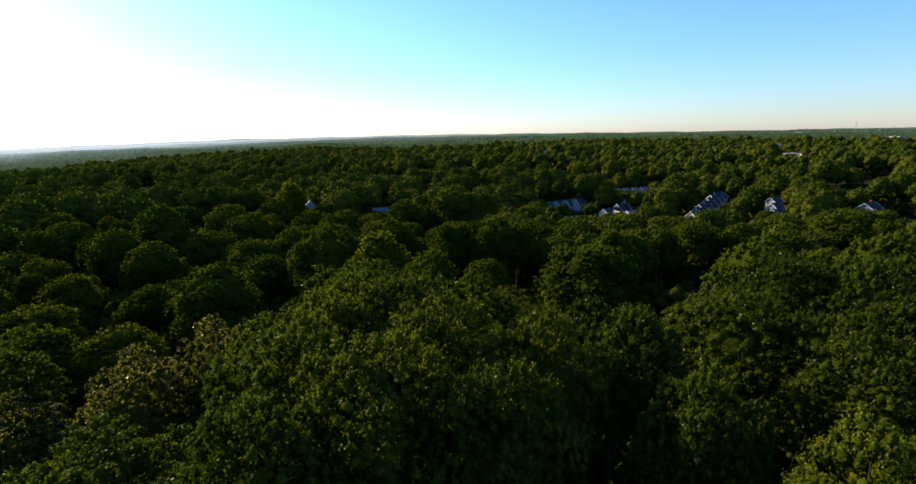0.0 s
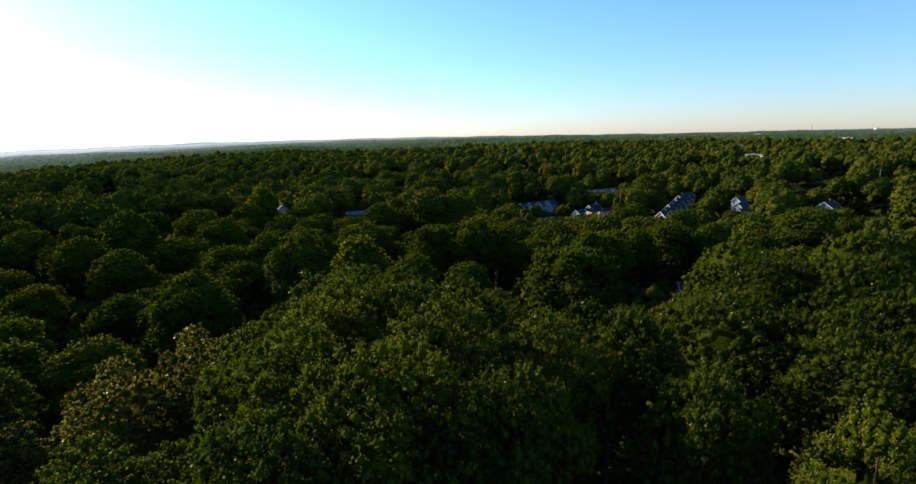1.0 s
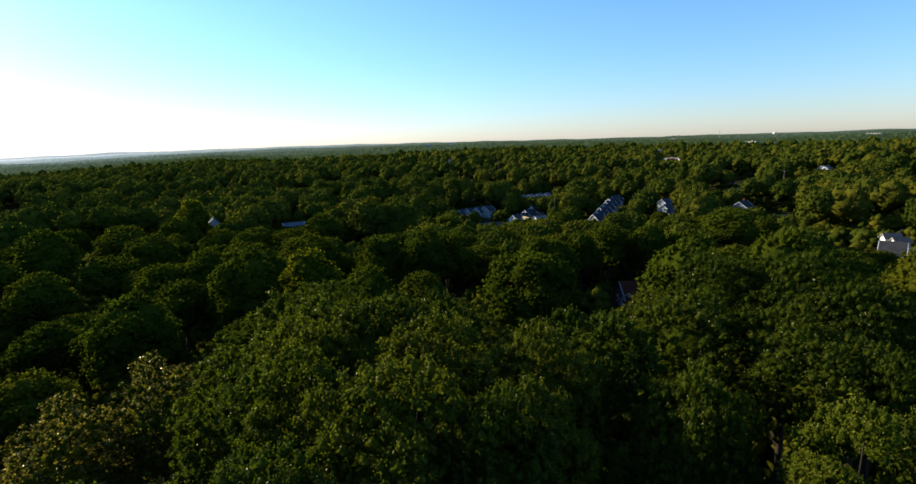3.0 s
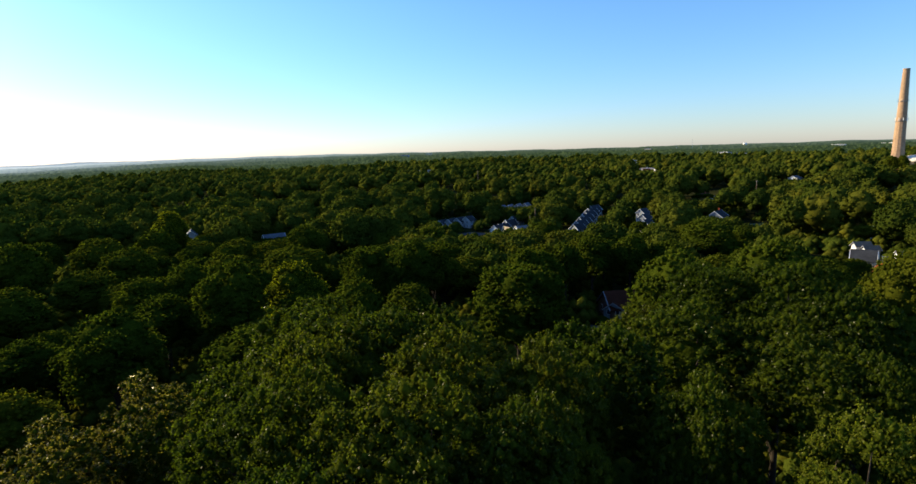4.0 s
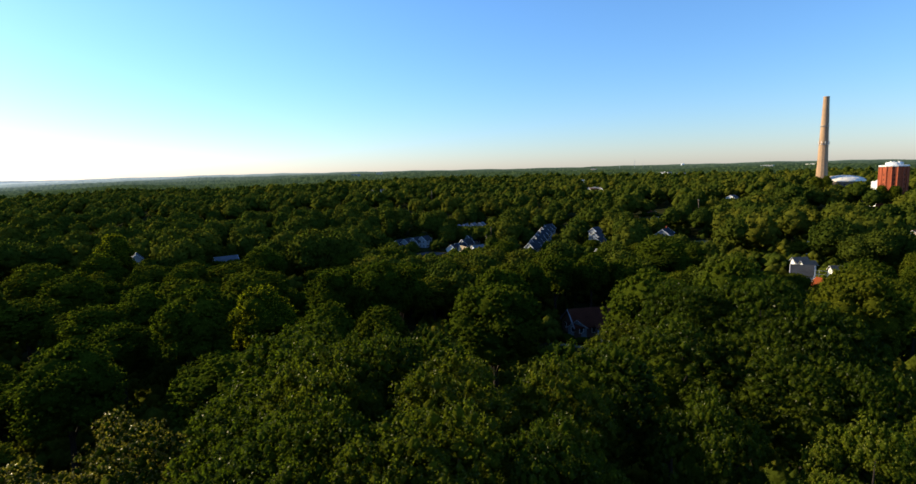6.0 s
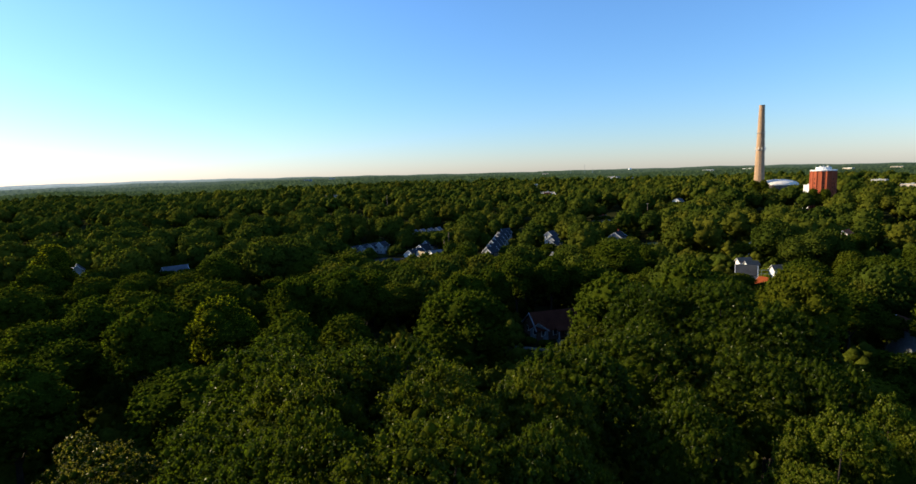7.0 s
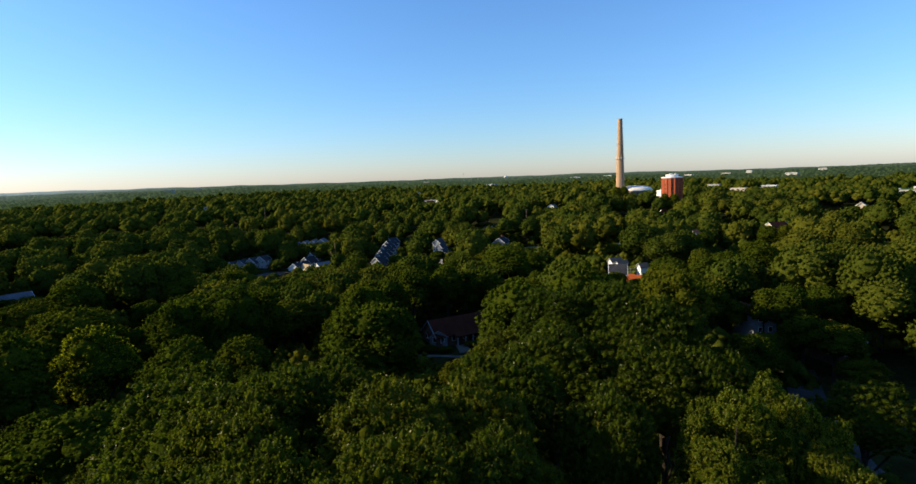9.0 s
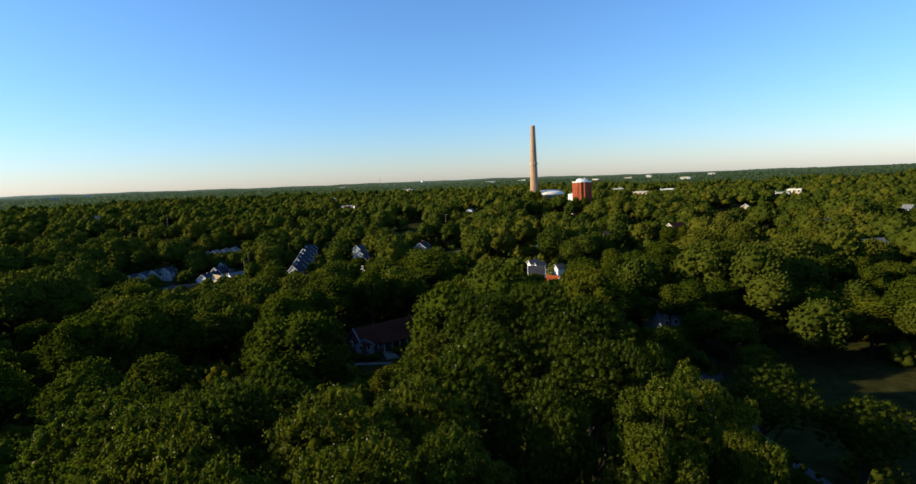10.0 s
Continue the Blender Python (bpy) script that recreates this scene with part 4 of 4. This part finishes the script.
house(136.6, 132.6, -5.4, 95, 5.4, 4.8, 2.2, 1.9, SIDING_TAN, SHINGLE_ORANGE, "small outbuilding with bright orange roof")
house(144.4, 136.0, -4.0, -15, 3.2, 2.4, 4.6, 1.2, WHITE, SHINGLE_GREY, "small white gabled shed beside the house", "shed")


def fence(x0, y0, x1, y1, base, height, label):
    """A white post and rail fence."""
    ob = new("fence")
    ob.location = (x0, y0, base)
    run = Vector((x1 - x0, y1 - y0, 0))
    n = max(2, int(run.length / 1.6) + 1)
    for k in range(n):
        p = run * (k / (n - 1))
        part("post", box_bm(p.x - 0.07, p.x + 0.07, p.y - 0.07, p.y + 0.07, -1.0, height, 0.01), WHITE, ob)
    for z in (height * 0.4, height - 0.08):
        bm = bmesh.new()
        tube_bm(bm, [Vector((0, 0, z)), run + Vector((0, 0, z))], [0.07, 0.07], 4)
        part("rail", bm, WHITE, ob)
    return tagged(ob, label, "fence")


fence(140.6, 141.6, 143.4, 138.0, -2.4, 2.2, "white post and rail fence between house and shed")
house(236, 382, -8, 20, 13, 9, 4.0, 2.6, SIDING_TAN, SHINGLE_BROWN, "cream house with reddish brown roof", stack=True)
house(112.5, 75, -4.6, 65, 9, 6, 5.0, 1.2, SIDING_SHADED, SHINGLE_BROWN, "pale two-storey house, walls toned dark for deep shade", rows=2)
house(109, 55, -4.5, 70, 8, 6, 3.6, 2.2, SIDING_DIM, SHINGLE_BROWN, "dark-roofed house in deep shade with a brick chimney", stack=True)
house(-90.5, 233, 1.2, 108, 7, 4.4, 3.4, 2.0, SIDING, SLATE_ROOF, "pale house nearly hidden by trees")
house(-60, 247, -3.6, 25, 9, 6, 3.0, 2.0, SIDING, SLATE_ROOF, "low house with grey roof nearly hidden by trees")
house(345, 688, -1, 20, 14, 10, 5, 3, SIDING_TAN, SHINGLE_ORANGE, "distant cream house in sunlight")
house(357, 679, 0, 10, 9, 7, 5, 2.5, WHITE, SLATE_ROOF, "distant white house in sunlight")
house(176, 273, -8.5, 40, 11, 8, 4.4, 3.0, SIDING, SHINGLE_BLUE, "house with steep dark slate roof", stack=True)
row_houses(128, 262, -9.8, 136, 282, -6.4, 3, 34, SHINGLE_BLUE, "narrow white townhouse with steep dark slate roof", "townhouse rows", 5.0, 6.5)
house(327, 397, 2, 30, 9, 7, 4.5, 2.0, WHITE, SLATE_ROOF, "white house far off among trees")
house(399, 167, 3, 20, 8, 6, 5.0, 2.2, SIDING_TAN, SHINGLE_TAN, "yellow house far off among trees")
house(395, 72, 1.5, 60, 5, 4.4, 6.5, 2.4, WHITE, SLATE_ROOF, "white gabled house far off among trees")
house(211, 161, 1.5, 20, 7, 5, 4.0, 2.0, SIDING_TAN, SHINGLE_ORANGE, "small house with orange roof among trees")
house(246, 141, 3.5, -10, 10, 6, 4.0, 2.2, SIDING_TAN, SHINGLE_BROWN, "low house with brown roof among trees")
house(225, 53, 2.5, -30, 9, 5, 4.0, 1.8, SIDING, SLATE_ROOF, "low pale house with grey roof among trees")
house(299, 89, 3.0, -20, 11, 7, 4.0, 2.2, SIDING, SHINGLE_BLUE, "house with blue-grey roof among trees")
house(180, 178, -2.5, 30, 5, 4, 4.4, 1.6, WHITE, SLATE_ROOF, "small white house glimpsed between trees")
flat_block(392.4, 321.8, 4, 5, 6, 6, 14.8, WHITE, WHITE, "white plain-walled annex beside the brick tower", "annex", 2)
flat_block(770, 432, 1, -72, 22, 14, 8.6, CONCRETE_GREY, WHITE, "long low white commercial building with flat roof", bays=4)
flat_block(737, 496, 3, -72, 16, 12, 10.0, CONCRETE_GREY, CONCRETE_GREY, "low white commercial building with flat roof", bays=3)
flat_block(667, 414, 0, -72, 20, 12, 10, SIDING_TAN, CONCRETE_GREY, "low tan commercial building with flat roof", bays=3)
flat_block(648, 214, 1, -80, 14, 10, 10, SIDING_TAN, WHITE, "cream commercial building with flat white roof", bays=3)
flat_block(626, 226, 0, -80, 28, 10, 9, CONCRETE_GREY, GREEN_METAL, "low building with a green metal roof")
flat_block(607, 1797, gz(607, 1797) + 10, 0, 50, 30, 7, CONCRETE_GREY, CONCRETE_GREY, "long pale distant warehouse with flat roof", "warehouse")

far = random.Random(21)
for k in range(26):
    bearing, d = radians(far.uniform(2, 66)), far.choice((far.uniform(700, 1150), far.uniform(1200, 2300), far.uniform(1300, 2400)))
    fx, fy = d * math.sin(bearing) - 9, d * math.cos(bearing)
    long = far.uniform(16, 38) if d > 1200 else far.uniform(12, 20)
    flat_block(fx, fy, gz(fx, fy) + (12 + 6 * max(0, (d - 1700) / 700) if d > 1200 else 6), -math.degrees(bearing) + far.uniform(-45, -5), long, long * 0.45, far.uniform(6, 9.5), far.choice((SIDING, CONCRETE_GREY, SIDING_TAN)), far.choice((WHITE, CONCRETE_GREY, SLATE_ROOF)),
               "small pale flat-roofed building far off in the suburbs", "commercial_building", 4)


# ---- poles, masts and the water tower ----
def pole(x, y, base, height, label, arms=1, r=0.16, mat=None, name="utility_pole"):
    ob = new(name)
    ob.location = (x, y, base)
    bm = bmesh.new()
    tube_bm(bm, [Vector((0, 0, -1)), Vector((0, 0, height))], [r * 1.3, r], 8)
    part("pole", bm, mat or WOOD, ob)
    for k in range(arms):
        part("crossarm", box_bm(-1.1, 1.1, -0.07, 0.07, height - 0.7 - k, height - 0.55 - k), mat or WOOD, ob)
        for q in (-0.95, -0.4, 0.4, 0.95):
            part("insulator", box_bm(q - 0.05, q + 0.05, -0.05, 0.05, height - 0.55 - k, height - 0.3 - k), CONCRETE_GREY, ob)
    return tagged(ob, label, "pole")


POLE = "tall weathered wooden utility pole with crossarm"
pole(79.5, 317, gz(79.5, 317), 11, POLE, 0, 0.3)
pole(86.5, 330, gz(86.5, 330), 14.5, POLE, 0, 0.3)
pole(245, 334, gz(245, 334), 17, POLE, 1, 0.2)
pole(370, 465, gz(370, 465), 15, POLE, 1, 0.2)
pole(95, 591, gz(95, 591), 21, POLE, 0, 0.25)


def mast(x, y, height):
    g = gz(x, y)
    ob = new("radio_mast")
    ob.location = (x, y, g)
    for k in range(3):
        a = 2 * math.pi * k / 3
        bm = bmesh.new()
        tube_bm(bm, [Vector((2 * math.cos(a), 2 * math.sin(a), -1)), Vector((0.7 * math.cos(a), 0.7 * math.sin(a), height))], [0.25, 0.2], 5)
        part("leg", bm, STEEL, ob)
    for j in range(10):
        z = height * (j + 0.5) / 10
        r = 2 - 1.3 * z / height
        bm = bmesh.new()
        pts = [Vector((r * math.cos(t), r * math.sin(t), z)) for t in (0, 2 * math.pi / 3, 4 * math.pi / 3, 2 * math.pi)]
        tube_bm(bm, pts, [0.12] * 4, 4)
        part("brace", bm, STEEL, ob)
    tagged(ob, "slender steel lattice radio mast far away", "mast")


mast(1244, 2050, 58)
mast(1273, 2032, 40)
mast(1180, 2060, 36)


def water_tower(x, y):
    g = gz(x, y)
    ob = new("water_tower")
    ob.location = (x, y, g)
    part("stem", lathe_bm([(6, -1), (3.2, 6), (2.8, 22), (4.5, 26)], 20), WHITE, ob)
    part("tank", lathe_bm([(4.5, 26), (8.5, 28.5), (9.5, 32), (8.5, 35.5), (4.5, 37.5), (0.5, 38)], 24), WHITE, ob, smooth=True)
    tagged(ob, "white water tower on the far horizon", "water tower")


water_tower(1756, 2432)


def storage_tank(x, y, top):
    """A small white dome-topped tank."""
    g = gz(x, y)
    ob = new("storage_tank")
    ob.location = (x, y, g)
    h = top - g
    part("tank_wall", lathe_bm([(1.5, -0.5), (1.5, h - 1.2)], 20), WHITE, ob)
    part("lid", lathe_bm([(1.6, h - 1.2), (1.55, h - 0.9), (1.1, h - 0.3), (0.3, h)], 20), WHITE, ob, smooth=True)
    tagged(ob, "small white round-topped tank among trees", "tank")


storage_tank(170, 92.4, 8.6)


# ---- open ground between the trees ----
def patch(name, pts, mat, label, category, lift=0.12):
    """A thin slab that follows the land."""
    bm = bmesh.new()
    top = [bm.verts.new((x, y, gz(x, y) + lift)) for x, y in pts]
    low = [bm.verts.new((x, y, gz(x, y) - 0.8)) for x, y in pts]
    bm.faces.new(top)
    n = len(pts)
    for k in range(n):
        bm.faces.new((top[k], low[k], low[(k + 1) % n], top[(k + 1) % n]))
    bmesh.ops.recalc_face_normals(bm, faces=bm.faces[:])
    return tagged(new(name, bm_mesh(name, bm, mat)), label, category, kind="structure")


def ribbon(name, line, width, mat, label, category, lift=0.15):
    pts = [Vector(p) for p in line]
    dense = []
    for a, b in zip(pts, pts[1:]):
        dense += [a.lerp(b, k / 8) for k in range(8)]
    dense.append(pts[-1])
    bm = bmesh.new()
    rows = []
    for k, p in enumerate(dense):
        d = (dense[min(k + 1, len(dense) - 1)] - dense[max(k - 1, 0)]).normalized()
        s = Vector((-d.y, d.x)) * width / 2
        rows.append([bm.verts.new((q.x, q.y, gz(q.x, q.y) + z)) for q, z in ((p + s, -0.5), (p + s, lift), (p - s, lift), (p - s, -0.5))])
    for a, b in zip(rows, rows[1:]):
        for k in range(3):
            bm.faces.new((a[k], b[k], b[k + 1], a[k + 1]))
    bmesh.ops.recalc_face_normals(bm, faces=bm.faces[:])
    return tagged(new(name, bm_mesh(name, bm, mat)), label, category, kind="structure")


ribbon("road", [(48, 8), (60, 22), (72, 36), (86, 48), (104, 60)], 6.5, ASPHALT, "dark asphalt street in deep shade", "road")
ribbon("pavement", [(37, 119), (42, 114.5), (47, 110), (51, 106)], 1.6, CONCRETE_SHADED, "grey concrete driveway in deep shade", "driveway")
ribbon("pavement", [(49.5, 112), (51, 115.5), (52, 118.5)], 3.0, CONCRETE_SHADED, "grey concrete drive before the garage in deep shade", "driveway")
patch("pavement", [(32, 322), (46, 316), (56, 326), (44, 334)], ASPHALT, "grey asphalt parking area beside the townhouses", "parking lot")
patch("lawn", [(183, 250), (200, 252), (200, 268), (184, 270)], GRASS, "sunlit grass clearing between the trees", "lawn")
patch("lawn", [(56, 320), (64, 316), (68, 322), (60, 326)], GRASS, "small lawn in front of the houses", "lawn")
